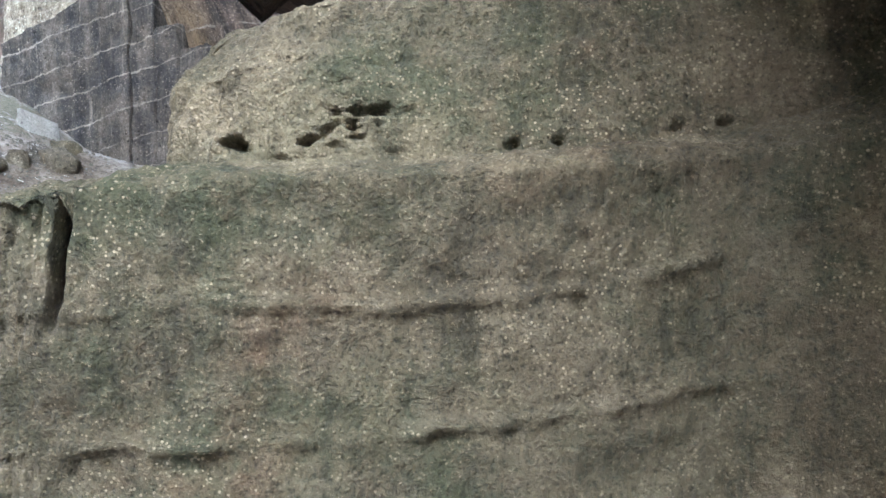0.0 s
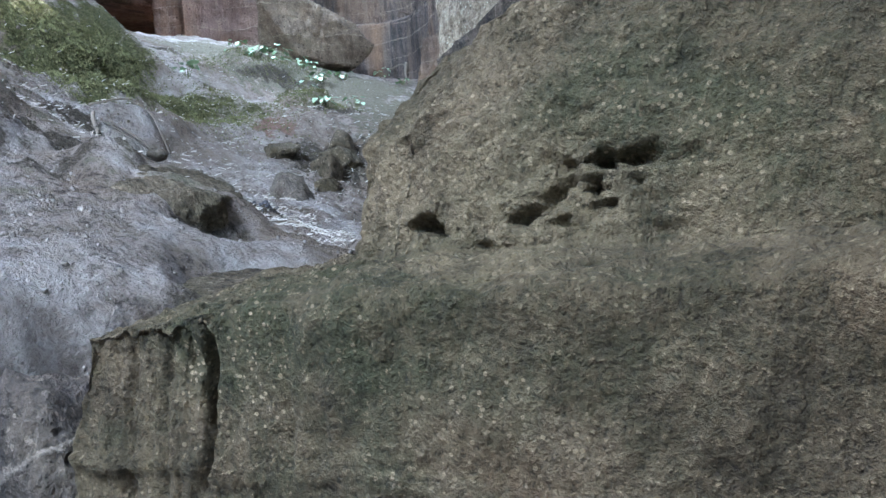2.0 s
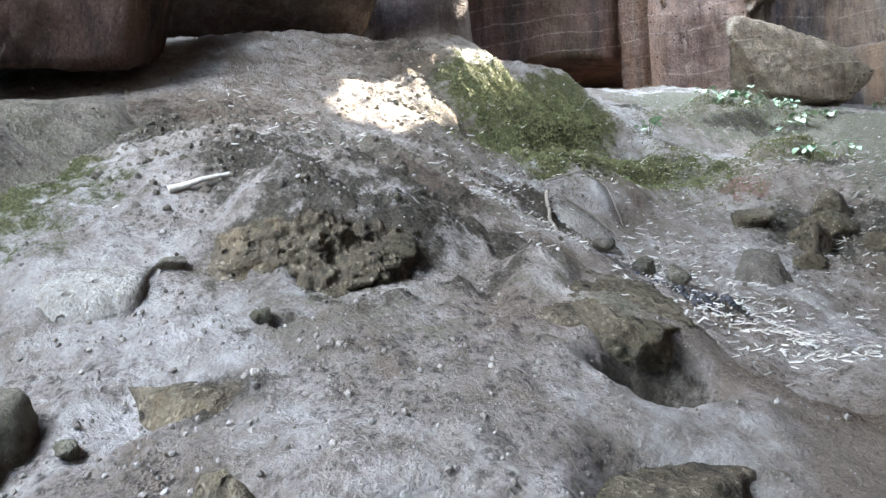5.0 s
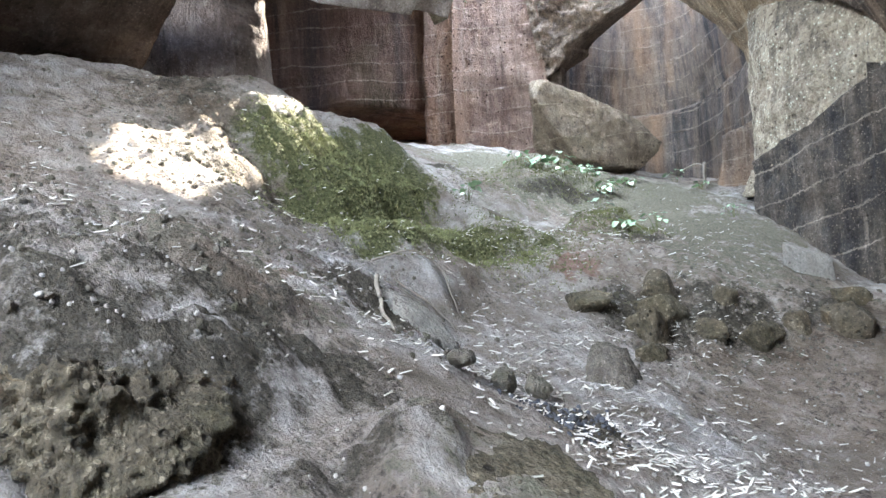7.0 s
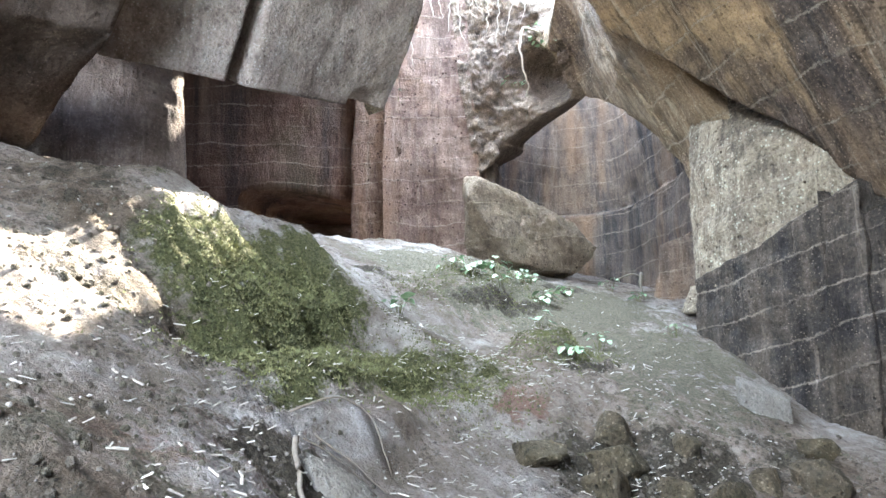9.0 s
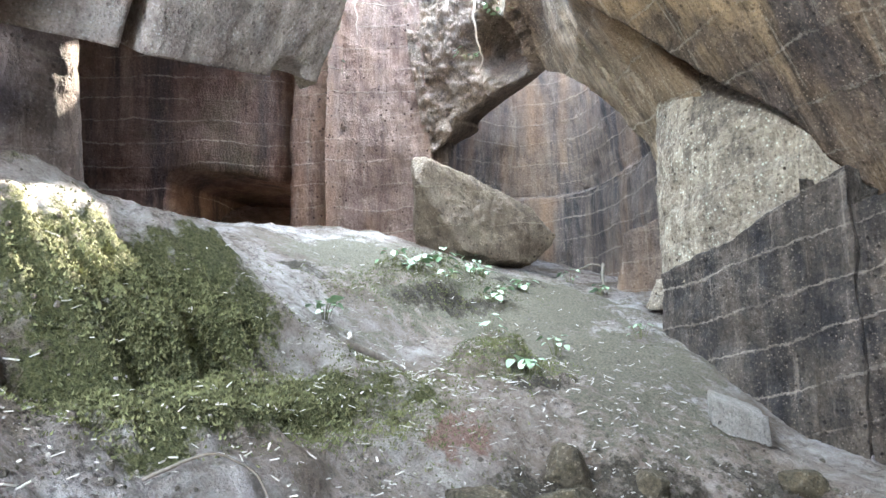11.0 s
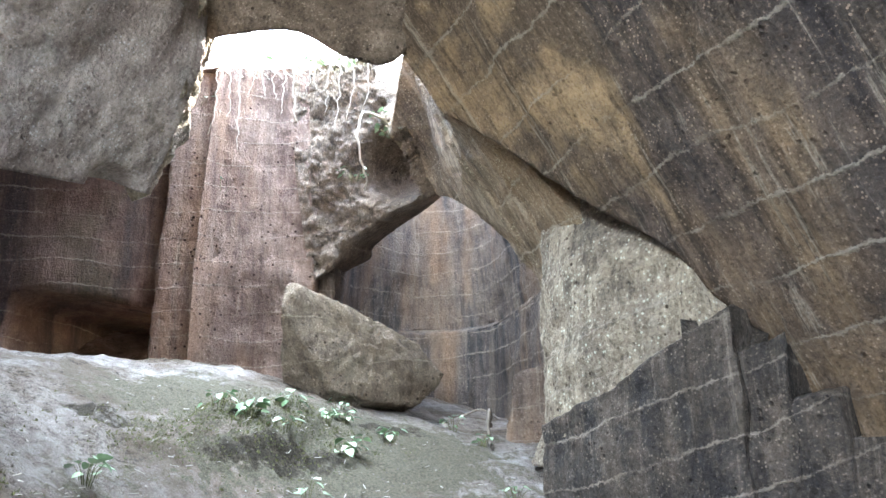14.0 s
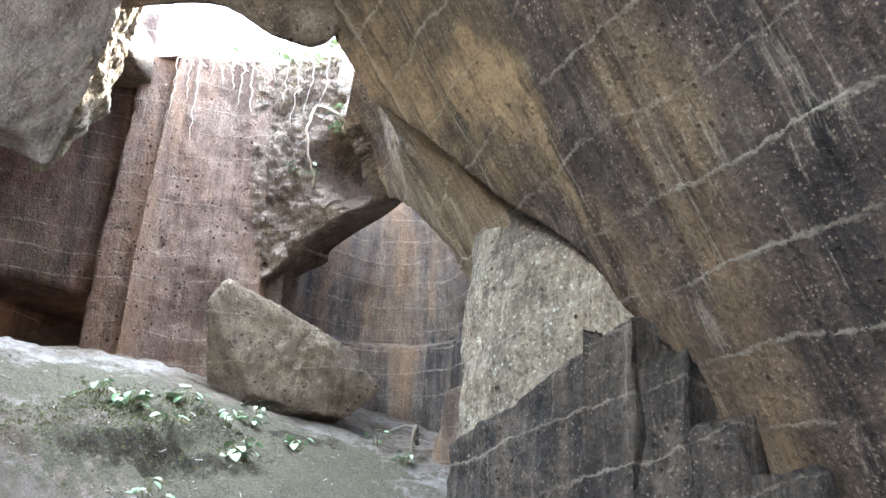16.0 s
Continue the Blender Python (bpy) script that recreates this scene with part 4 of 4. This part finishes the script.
def tube(name, points, r0, r1, material, parent=None, sides=7, n=24, wobble=0.0, seed=0):
    """A tapering bent rod."""
    line = spline(points, n)
    bm = bmesh.new()
    rings = []
    for i, q in enumerate(line):
        d = (line[min(i + 1, n - 1)] - line[max(i - 1, 0)]).normalized()
        a = d.orthogonal().normalized()
        b = d.cross(a)
        r = r0 + (r1 - r0) * i / (n - 1)
        q = q + wobble * Vector((noise.noise(q * 9 + Vector((seed, 0, 0))), noise.noise(q * 9 + Vector((0, seed, 5))), 0.3 * noise.noise(q * 9 + Vector((3, 0, seed)))))
        rings.append([bm.verts.new(q + r * (1 + 0.15 * noise.noise(q * 40)) * (math.cos(t) * a + math.sin(t) * b)) for t in (2 * math.pi * k / sides for k in range(sides))])
    for u, w in zip(rings, rings[1:]):
        for k in range(sides):
            bm.faces.new((u[k], u[(k + 1) % sides], w[(k + 1) % sides], w[k]))
    bm.faces.new(rings[0][::-1])
    bm.faces.new(rings[-1])
    return smooth(mesh_object(name, bm, material, parent))


def on_ground(x, y, lift=0.0):
    return (x, y, height(x, y) + lift)


# ---- rocks that stand out of the floor ----
hull_stone("rock_spike", [on_ground(-1.98, 1.42, -0.2), on_ground(-1.55, 1.55, -0.25), on_ground(-1.6, 1.9, -0.2), on_ground(-2.1, 1.8, -0.2), (-1.93, 1.62, 1.83), (-1.88, 1.68, 1.8), (-2.0, 1.5, 1.66), (-1.7, 1.72, 1.62)],
           11, CRUMB, "mossy pointed rock standing out of the dust", level=5, rough=0.03, grain=9.0)
hull_stone("low_rock", [on_ground(-1.95, 1.3, -0.2), on_ground(-1.6, 1.3, -0.3), on_ground(-1.45, 1.55, -0.3), on_ground(-1.8, 1.6, -0.2), (-1.75, 1.42, 1.55), (-1.6, 1.45, 1.5)],
           12, STONE, "rounded mossy rock at the foot of a pointed rock", level=5, rough=0.03, grain=8.0)
hull_stone("pale_block", [on_ground(-3.42, 1.02, -0.05), on_ground(-3.22, 1.22, -0.05), on_ground(-3.22, 1.42, -0.05), on_ground(-3.55, 1.5, -0.05), on_ground(-3.7, 1.1, -0.05),
                          (-3.5, 1.0, 2.24), (-3.3, 1.18, 2.18), (-3.26, 1.44, 2.2), (-3.55, 1.5, 2.29), (-3.72, 1.1, 2.31)], 13, DUSTY, "pale dusty flat-topped tuff block", level=4, rough=0.025, grain=8.0)
stone("flat_stone", on_ground(-3.46, 1.56, 0.02), (0.08, 0.07, 0.035), (0, 0, 20), 5, STONE, "small flat dark stone in the dust")
stone("dark_stone", on_ground(-2.98, 1.84, 0.02), (0.07, 0.055, 0.045), (0, 10, 50), 6, STONE, "small dark stone lying in the dust")
stone("dark_stone", on_ground(-2.55, 1.28, 0.02), (0.06, 0.05, 0.03), (0, 0, 10), 16, STONE, "small dark stone lying in the dust")
hull_stone("rock_ledge", [on_ground(-2.75, 1.4, -0.1), on_ground(-2.52, 1.55, -0.12), on_ground(-2.48, 1.74, -0.12), on_ground(-2.7, 1.85, -0.1), (-2.82, 1.42, 1.9), (-2.62, 1.58, 1.86), (-2.56, 1.74, 1.86), (-2.75, 1.85, 1.91)],
           14, CRUMB, "low dark rock edge breaking the dusty slope", level=4, rough=0.03, grain=9.0)
hull_stone("rock_outcrop", [(-3.42, 1.66, 2.1), (-3.28, 1.86, 2.02), (-3.14, 2.1, 2.0), (-3.08, 2.45, 2.02), (-3.6, 2.9, 2.1), (-4.1, 2.4, 2.3), (-4.0, 1.7, 2.3), (-3.5, 1.72, 2.36), (-3.42, 1.95, 2.42), (-3.34, 2.2, 2.4),
                            (-3.28, 2.5, 2.28), (-3.8, 2.6, 2.6), (-4.0, 2.0, 2.66)], 15, CRUMB, "mossy crumbling outcrop with an undercut front", level=6, rough=0.09, grain=7.0)
hull_stone("rock_lip", [(-2.72, 2.8, 1.66), (-2.62, 3.06, 1.6), (-2.66, 3.3, 1.6), (-3.2, 3.6, 1.8), (-3.35, 2.8, 1.95), (-2.78, 2.8, 1.99), (-2.53, 3.02, 1.96), (-2.52, 3.14, 1.93), (-2.62, 3.34, 1.92), (-3.05, 3.5, 2.06), (-3.25, 3.05, 2.2)],
           17, CRUMB, "rounded dark rock lip beside the ash", level=6, rough=0.045, grain=6.0)
hull_stone("rock_shelf", [(-1.62, 2.42, 1.4), (-1.75, 2.95, 1.35), (-1.95, 3.3, 1.4), (-2.5, 3.1, 1.6), (-2.3, 2.5, 1.6), (-1.76, 2.42, 1.6), (-1.9, 2.9, 1.63), (-2.04, 3.2, 1.6), (-2.5, 3.0, 1.72), (-2.3, 2.5, 1.7)],
           18, CRUMB, "dusty rock shelf over a dark hollow", level=5, rough=0.04, grain=6.0)
hull_stone("rock_in_hollow", [(-1.72, 2.6, 1.3), (-1.5, 2.75, 1.25), (-1.6, 3.05, 1.25), (-1.9, 3.0, 1.3), (-1.66, 2.72, 1.58), (-1.7, 2.95, 1.56)], 19, STONE, "rounded rock in a hollow under the shelf", level=4)
# gap rocks take the black tuff so their colour stands in for shade
hull_stone("gap_rock", [(-1.75, 1.75, 1.2), (-1.4, 1.72, 1.0), (-1.3, 2.0, 1.0), (-1.7, 2.1, 1.2), (-1.65, 1.8, 1.55), (-1.48, 1.82, 1.48), (-1.55, 2.0, 1.5)], 24, BLACKENED, "broken rock in the gap beside the great block, coloured black for shade", level=4, grain=8.0)
hull_stone("gap_rock", [(-1.7, 2.15, 1.2), (-1.4, 2.2, 1.1), (-1.35, 2.5, 1.2), (-1.7, 2.5, 1.3), (-1.62, 2.22, 1.62), (-1.45, 2.3, 1.56), (-1.5, 2.45, 1.6)], 25, BLACKENED, "broken rock in the gap beside the great block, coloured black for shade", level=4, grain=8.0)
hull_stone("rock_left", [(-2.5, 0.55, 1.3), (-2.4, 1.12, 1.4), (-2.7, 1.2, 1.6), (-3.2, 0.9, 1.8), (-3.1, 0.4, 1.7), (-2.6, 0.6, 1.82), (-2.55, 1.05, 1.84), (-2.75, 1.15, 1.93), (-3.1, 0.6, 2.0)],
           20, STONE, "dark streaked rock with a dusty top", level=5, rough=0.03, grain=7.0)
hull_stone("rock_left_low", [(-2.2, 0.3, 1.1), (-2.1, 0.85, 1.2), (-2.4, 0.95, 1.4), (-2.6, 0.4, 1.5), (-2.25, 0.4, 1.52), (-2.2, 0.8, 1.55), (-2.45, 0.85, 1.6)], 21, STONE, "dusty broken rock beside the slope", level=4, grain=7.0)
hull_stone("green_ledge", [(-3.9, -0.6, 2.0), (-4.2, 0.9, 2.4), (-5.3, 1.5, 3.0), (-6.2, 1.6, 3.3), (-6.6, -0.4, 3.4), (-4.3, -0.5, 3.0), (-4.5, 0.6, 2.95), (-5.5, 1.2, 3.35), (-6.3, 1.3, 3.6)], 22, STONE,
           "flat rock ledge with thin green algae", level=5, rough=0.06)
hull_stone("left_roof_block", [(-5.2, -0.8, 3.5), (-6.2, 1.35, 3.75), (-7.4, 1.6, 4.2), (-7.2, -1.0, 4.0), (-4.6, -1.0, 5.2), (-5.9, 1.35, 4.6), (-6.9, 1.8, 5.2), (-5.4, 0.2, 5.6)], 23, DARKRED, "dark hanging rock block", level=5, rough=0.05)
stone("hearth_stone", on_ground(-4.06, 3.86, 0.05), (0.09, 0.11, 0.07), (0, 0, 20), 31, STONE, "dark sooty hearth stone beside the ash", group="hearth stones")
stone("hearth_stone", on_ground(-4.16, 4.2, 0.06), (0.1, 0.15, 0.085), (0, 0, 40), 32, STONE, "dark sooty hearth stone beside the ash", group="hearth stones")
stone("hearth_stone", on_ground(-4.22, 4.48, 0.06), (0.09, 0.1, 0.09), (0, 0, 10), 33, STONE, "dark sooty hearth stone beside the ash", group="hearth stones")
hull_stone("wedge_stone", [on_ground(-4.55, 5.1, -0.05), on_ground(-4.3, 5.35, -0.05), on_ground(-4.5, 5.7, -0.05), on_ground(-4.8, 5.6, -0.05), on_ground(-4.5, 5.3, 0.14), on_ground(-4.55, 5.55, 0.16), on_ground(-4.75, 5.5, 0.14)],
           34, STONE, "low earthy stone beside the hearth", level=4, grain=8.0)
hull_stone("split_slab", [on_ground(-5.3, 4.15, -0.03), on_ground(-5.0, 4.2, -0.03), on_ground(-5.02, 4.62, -0.03), on_ground(-5.3, 4.65, -0.03), on_ground(-5.25, 4.17, 0.09), on_ground(-5.05, 4.25, 0.06), on_ground(-5.05, 4.55, 0.06), on_ground(-5.26, 4.6, 0.1)],
           35, DUSTY, "dusty flat slab lying under dry sticks", level=4, grain=8.0)
for k, (x, y, sx, sy, sz, a) in enumerate(((-5.35, 6.05, 0.22, 0.16, 0.12, 30), (-5.1, 6.6, 0.26, 0.2, 0.17, 70), (-4.95, 6.25, 0.2, 0.16, 0.2, 15), (-5.3, 6.85, 0.2, 0.17, 0.14, 50), (-4.75, 6.75, 0.17, 0.12, 0.1, 20),
                                           (-4.55, 7.05, 0.22, 0.2, 0.15, 60), (-4.45, 7.45, 0.16, 0.16, 0.12, 10), (-4.9, 7.2, 0.15, 0.12, 0.1, 80), (-4.75, 6.05, 0.14, 0.12, 0.1, 35), (-4.2, 7.7, 0.26, 0.2, 0.16, 0), (-4.35, 8.1, 0.2, 0.15, 0.12, 40))):
    stone("gully_stone", on_ground(x, y, 0.1 * sz), (1.1 * sx, 1.1 * sy, 1.25 * sz), (8 * (k % 3), 14 * (k % 4), a), 40 + k, CRUMB, "dark angular stone in the eroded gully", group="gully stones", level=4, rough=0.07)
hull_stone("square_stone", [on_ground(-5.05, 8.35, -0.1), on_ground(-4.75, 8.7, -0.1), on_ground(-4.95, 9.1, -0.1), on_ground(-5.3, 8.8, -0.1), on_ground(-5.05, 8.38, 0.2), on_ground(-4.78, 8.7, 0.2), on_ground(-4.98, 9.05, 0.2), on_ground(-5.3, 8.8, 0.2)],
           60, DUSTY, "squared dusty stone on the slope", level=4, rough=0.02)

# ---- sticks and roots on the floor ----
def stick(points, r, material, label, name="stick", group=""):
    return tagged(tube(name, [on_ground(x, y, z) for x, y, z in points], r, 0.5 * r, material, wobble=0.02), label, "stick", group)


stick([(-5.25, 4.15, 0.12), (-5.05, 4.05, 0.07), (-4.75, 3.95, 0.03)], 0.016, BARK, "grey dead branch resting on a slab")
stick([(-5.55, 4.3, 0.05), (-5.55, 4.6, 0.07), (-5.5, 4.8, 0.06), (-5.4, 4.88, 0.02)], 0.009, BARK, "dark bent branch lying on the slope")
stick([(-5.45, 4.4, 0.06), (-5.35, 4.6, 0.08), (-5.3, 4.75, 0.03)], 0.007, BARK, "thin dry branch lying on the slope")
stick([(-5.42, 4.3, 0.06), (-5.35, 4.5, 0.1), (-5.25, 4.65, 0.04)], 0.006, BARK, "thin dry branch lying on the slope")
stick([(-4.02, 1.55, 0.02), (-4.05, 1.82, 0.03)], 0.02, WOOD, "short pale stick in the dirt")
stick([(-2.62, 0.95, 0.12), (-2.62, 1.02, 0.2)], 0.012, WOOD, "short pale stick on a rock")
stick([(-7.3, 6.75, 0.05), (-7.0, 6.5, 0.04)], 0.016, WOOD, "pale stick beside the mossy hummock")
stick([(-6.9, 6.35, 0.03), (-6.75, 6.6, 0.05), (-6.6, 6.7, 0.03)], 0.035, BARK, "short mossy log on the slope")
stick([(-7.9, 11.4, 0.1), (-7.75, 11.2, 0.35), (-7.7, 11.1, 0.12), (-7.6, 11.0, 0.05)], 0.03, BARK, "forked dead root by the niche")
stick([(-8.2, 11.3, 0.2), (-7.95, 11.3, 0.3), (-7.7, 11.25, 0.25)], 0.016, BARK, "thin dead branch by the niche")


def scatter(name, label, spots, n, maker, material, category, seed, spare=()):
    """Many small pieces joined: each maker call gives corners and faces for one piece."""
    rng = random.Random(seed)
    verts, faces = [], []
    for _ in range(n):
        cx, cy, sx, sy = rng.choice(spots)
        x, y = rng.gauss(cx, sx), rng.gauss(cy, sy)
        if not (-12 < x < 1.0 and -1 < y < 11.2) or (x > -1.0 and y > 1.3):
            continue
        base = len(verts)
        vs, fs = maker(rng, Vector((x, y, height(x, y))))
        verts.extend(vs)
        faces.extend([tuple(base + i for i in f) for f in fs])
    me = bpy.data.meshes.new(name)
    me.from_pydata([tuple(v) for v in verts], [], faces)
    me.materials.append(material)
    return tagged(new(name, me), label, category, kind="stuff")


def chip(rng, p):
    """A flat split sliver lying on the ground."""
    l, w, h = rng.uniform(0.02, 0.085), rng.uniform(0.004, 0.012), rng.uniform(0.002, 0.006)
    m = pose(p.x, p.y, p.z + 0.008, rng.uniform(-25, 25), rng.uniform(-25, 25), rng.uniform(0, 360))
    c = [m @ Vector((sx * l * (1 if sx > 0 else rng.uniform(0.8, 1)), sy * w, sz * h)) for sx in (-0.5, 0.5) for sy in (-0.5, 0.5) for sz in (-0.5, 0.5)]
    return c, [(0, 1, 3, 2), (4, 6, 7, 5), (0, 4, 5, 1), (2, 3, 7, 6), (0, 2, 6, 4), (1, 5, 7, 3)]


GR = 0.5 * (1 + 5 ** 0.5)
ICO = [(-1, GR, 0), (1, GR, 0), (-1, -GR, 0), (1, -GR, 0), (0, -1, GR), (0, 1, GR), (0, -1, -GR), (0, 1, -GR), (GR, 0, -1), (GR, 0, 1), (-GR, 0, -1), (-GR, 0, 1)]
ICO_FACES = [(0, 11, 5), (0, 5, 1), (0, 1, 7), (0, 7, 10), (0, 10, 11), (1, 5, 9), (5, 11, 4), (11, 10, 2), (10, 7, 6), (7, 1, 8),
             (3, 9, 4), (3, 4, 2), (3, 2, 6), (3, 6, 8), (3, 8, 9), (4, 9, 5), (2, 4, 11), (6, 2, 10), (8, 6, 7), (9, 8, 1)]


def clod(rng, p, big=1.0):
    """A small angular pebble or clod, half sunk."""
    r = big * 0.0038 * math.exp(1.25 * rng.random() ** 1.4)
    m = pose(p.x, p.y, p.z + 0.2 * r, rng.uniform(0, 360), rng.uniform(0, 360), rng.uniform(0, 360))
    v = [m @ (Vector(c) * r * 0.55 * rng.uniform(0.7, 1.15)) for c in ICO]
    return v, ICO_FACES


def blade(rng, p):
    """A tuft of moss: three short crossed blades."""
    vs, fs = [], []
    for _ in range(3):
        a, h, w = rng.uniform(0, 6.3), rng.uniform(0.01, 0.026), rng.uniform(0.004, 0.01)
        o = p + Vector((rng.uniform(-0.02, 0.02), rng.uniform(-0.02, 0.02), -0.003))
        t = Vector((rng.uniform(-0.02, 0.02), rng.uniform(-0.02, 0.02), h))
        d = Vector((math.cos(a) * w, math.sin(a) * w, 0))
        b = len(vs)
        vs.extend([o - d, o + d, o + t])
        fs.append((b, b + 1, b + 2))
    return vs, fs


scatter("wood_chips", "pale split bamboo chips littering the ground", [(-3.75, 4.55, 0.3, 0.35), (-3.5, 4.9, 0.35, 0.5), (-5.0, 6.7, 0.45, 0.6), (-4.6, 4.4, 0.6, 0.6), (-4.5, 5.8, 0.8, 0.9), (-6.0, 7.4, 0.7, 0.9),
        (-5.6, 5.0, 0.6, 0.8), (-7.6, 8.0, 0.8, 1.2), (-5.5, 3.0, 0.9, 0.8), (-6.6, 6.4, 0.4, 0.5)], 2300, chip, WOOD, "wood chips", 3)
scatter("ash", "black charcoal and ash on the floor", [(-3.92, 4.4, 0.1, 0.14)], 420, lambda r, p: clod(r, p, 1.3), ASH, "ash", 4)
scatter("rubble", "small grey stones and clods on the dusty ground", [(-3.6, 4.8, 0.6, 0.8), (-5.0, 6.6, 0.5, 0.6), (-5.0, 4.0, 0.5, 0.6), (-4.2, 5.8, 1.0, 1.2), (-5.5, 2.4, 1.2, 0.9), (-6.8, 2.8, 0.9, 1.0), (-3.2, 2.2, 0.8, 0.8),
        (-6.5, 7.5, 1.0, 1.4), (-8.0, 8.5, 0.9, 1.3), (-2.2, 1.8, 0.5, 0.6), (-3.0, 1.2, 0.6, 0.5), (-4.6, 7.6, 0.6, 0.8), (-4.2, 2.2, 0.5, 0.5)], 5000, clod, RUBBLE, "rubble", 5)
scatter("clods", "dark earth clods on the slope", [(-5.0, 6.6, 0.3, 0.4), (-5.1, 4.0, 0.35, 0.5), (-4.6, 2.5, 0.5, 0.5), (-5.0, 1.6, 0.6, 0.4), (-6.4, 3.4, 0.5, 0.5), (-4.5, 7.5, 0.4, 0.5)], 1700,
        lambda r, p: clod(r, p, 2.0), STONE, "clods", 6)
scatter("moss", "green moss tufts on the hummock", [(-6.75, 4.95, 0.2, 0.35), (-6.55, 4.6, 0.17, 0.3), (-6.8, 5.3, 0.15, 0.28), (-6.15, 4.9, 0.13, 0.35), (-5.95, 4.4, 0.13, 0.3), (-6.2, 5.4, 0.15, 0.3), (-6.2, 6.2, 0.3, 0.3), (-8.05, 8.3, 0.25, 0.7), (-6.4, 7.6, 0.2, 0.35)], 16000, blade, GRASS, "moss", 7)


# ---- plants ----
def leaf_mesh():
    """A heart-shaped leaf, folded along its rib."""
    bm = bmesh.new()
    prof = [(0.0, 0.02), (0.12, 0.3), (0.35, 0.42), (0.6, 0.36), (0.82, 0.2), (1.0, 0.0)]
    rib = [bm.verts.new((x, 0, 0.1 * math.sin(x * 2.2))) for x, _ in prof]
    for s in (1, -1):
        side = [bm.verts.new((x - 0.08 * (w > 0.25), s * w, 0.1 * math.sin(x * 2.2) + 0.22 * w)) for x, w in prof[:-1]] + [rib[-1]]
        for i in range(len(prof) - 1):
            q = [rib[i], rib[i + 1], side[i + 1], side[i]] if s < 0 else [rib[i], side[i], side[i + 1], rib[i + 1]]
            f = []
            for v in q:
                if v not in f:
                    f.append(v)
            bm.faces.new(f)
    me = bpy.data.meshes.new("leaf")
    bm.to_mesh(me)
    bm.free()
    me.materials.append(LEAF)
    me.polygons.foreach_set("use_smooth", [True] * len(me.polygons))
    return me


LEAF_MESH = leaf_mesh()


def plant(x, y, leaves, size, seed, spread=0.14, z=None, label="small leafy plant with pale green leaves on the slope"):
    rng = random.Random(seed)
    top = new("plant")
    top.location = on_ground(x, y) if z is None else (x, y, z)
    tagged(top, label, "plant", "plants on the slope" if z is None else "plants on the rock")
    for _ in range(leaves):
        a, r, h = rng.uniform(0, 6.3), spread * rng.uniform(0.2, 1), rng.uniform(0.04, 0.16)
        tip = Vector((r * math.cos(a), r * math.sin(a), h))
        tube("stem", [(0.3 * tip.x, 0.3 * tip.y, -0.03), (0.6 * tip.x, 0.6 * tip.y, 0.6 * h), tip], 0.003, 0.002, GRASS, top, sides=4, n=5)
        lf = new("leaf", LEAF_MESH)
        lf.parent = top
        s = size * rng.uniform(0.6, 1.15)
        lf.matrix_local = pose(*tip, rng.uniform(-30, 30), rng.uniform(-10, 55), math.degrees(a) + rng.uniform(-50, 50)) @ Matrix.Diagonal((s, s, s, 1))


for k, (x, y, n, s) in enumerate(((-8.1, 8.25, 9, 0.11), (-7.76, 9.1, 8, 0.1), (-8.5, 9.7, 6, 0.09), (-7.45, 6.6, 5, 0.1), (-6.78, 7.84, 3, 0.1), (-6.1, 7.55, 5, 0.09), (-8.3, 8.9, 6, 0.09), (-6.7, 8.7, 5, 0.07),
                                  (-8.2, 8.0, 5, 0.08), (-8.0, 9.9, 6, 0.08), (-8.9, 10.0, 4, 0.07), (-8.3, 9.3, 5, 0.08), (-7.9, 8.5, 4, 0.09), (-6.5, 9.9, 6, 0.06), (-7.7, 11.0, 6, 0.07), (-8.2, 11.1, 5, 0.07))):
    plant(x, y, 2 * n, 1.1 * s, 100 + k)

for k, (x, y, z, n, s) in enumerate(((-11.4, 9.95, 9.2, 14, 0.16), (-10.9, 10.45, 9.25, 12, 0.14), (-10.3, 10.95, 9.3, 16, 0.16), (-9.7, 11.0, 9.2, 18, 0.16), (-9.12, 10.95, 8.05, 10, 0.12), (-8.8, 10.7, 7.65, 8, 0.1),
                                     (-7.7, 9.95, 8.18, 10, 0.12), (-9.3, 10.55, 7.15, 10, 0.08), (-11.35, 9.85, 7.3, 5, 0.08), (-11.55, 9.55, 8.6, 6, 0.08))):
    plant(x, y, n, s, 200 + k, 0.3, z, "leafy green plant growing on the rock edge")

# ---- roots hanging from the roof opening ----
def root(points, r, label="pale root hanging down the rock"):
    return tagged(tube("hanging_root", points, r, 0.4 * r, ROOT, wobble=0.05, sides=5), label, "root", "hanging roots")


root([(-9.05, 11.0, 7.95), (-9.0, 10.45, 7.95), (-9.0, 10.3, 7.6), (-8.98, 10.35, 7.25), (-9.05, 10.5, 7.0), (-9.2, 10.6, 6.95)], 0.022)
for k in range(14):
    f = k / 13
    x, y = -11.3 + 1.9 * f, 9.75 + 1.05 * f
    rng = random.Random(300 + k)
    ln = rng.uniform(0.4, 1.3)
    root([(x - 0.12, y + 0.35, 9.1), (x + 0.22, y - 0.2, 9.0), (x + 0.2 + rng.uniform(-0.08, 0.08), y - 0.2, 9.0 - 0.5 * ln), (x + 0.18 + rng.uniform(-0.15, 0.15), y - 0.18, 9.0 - ln)], 0.012)
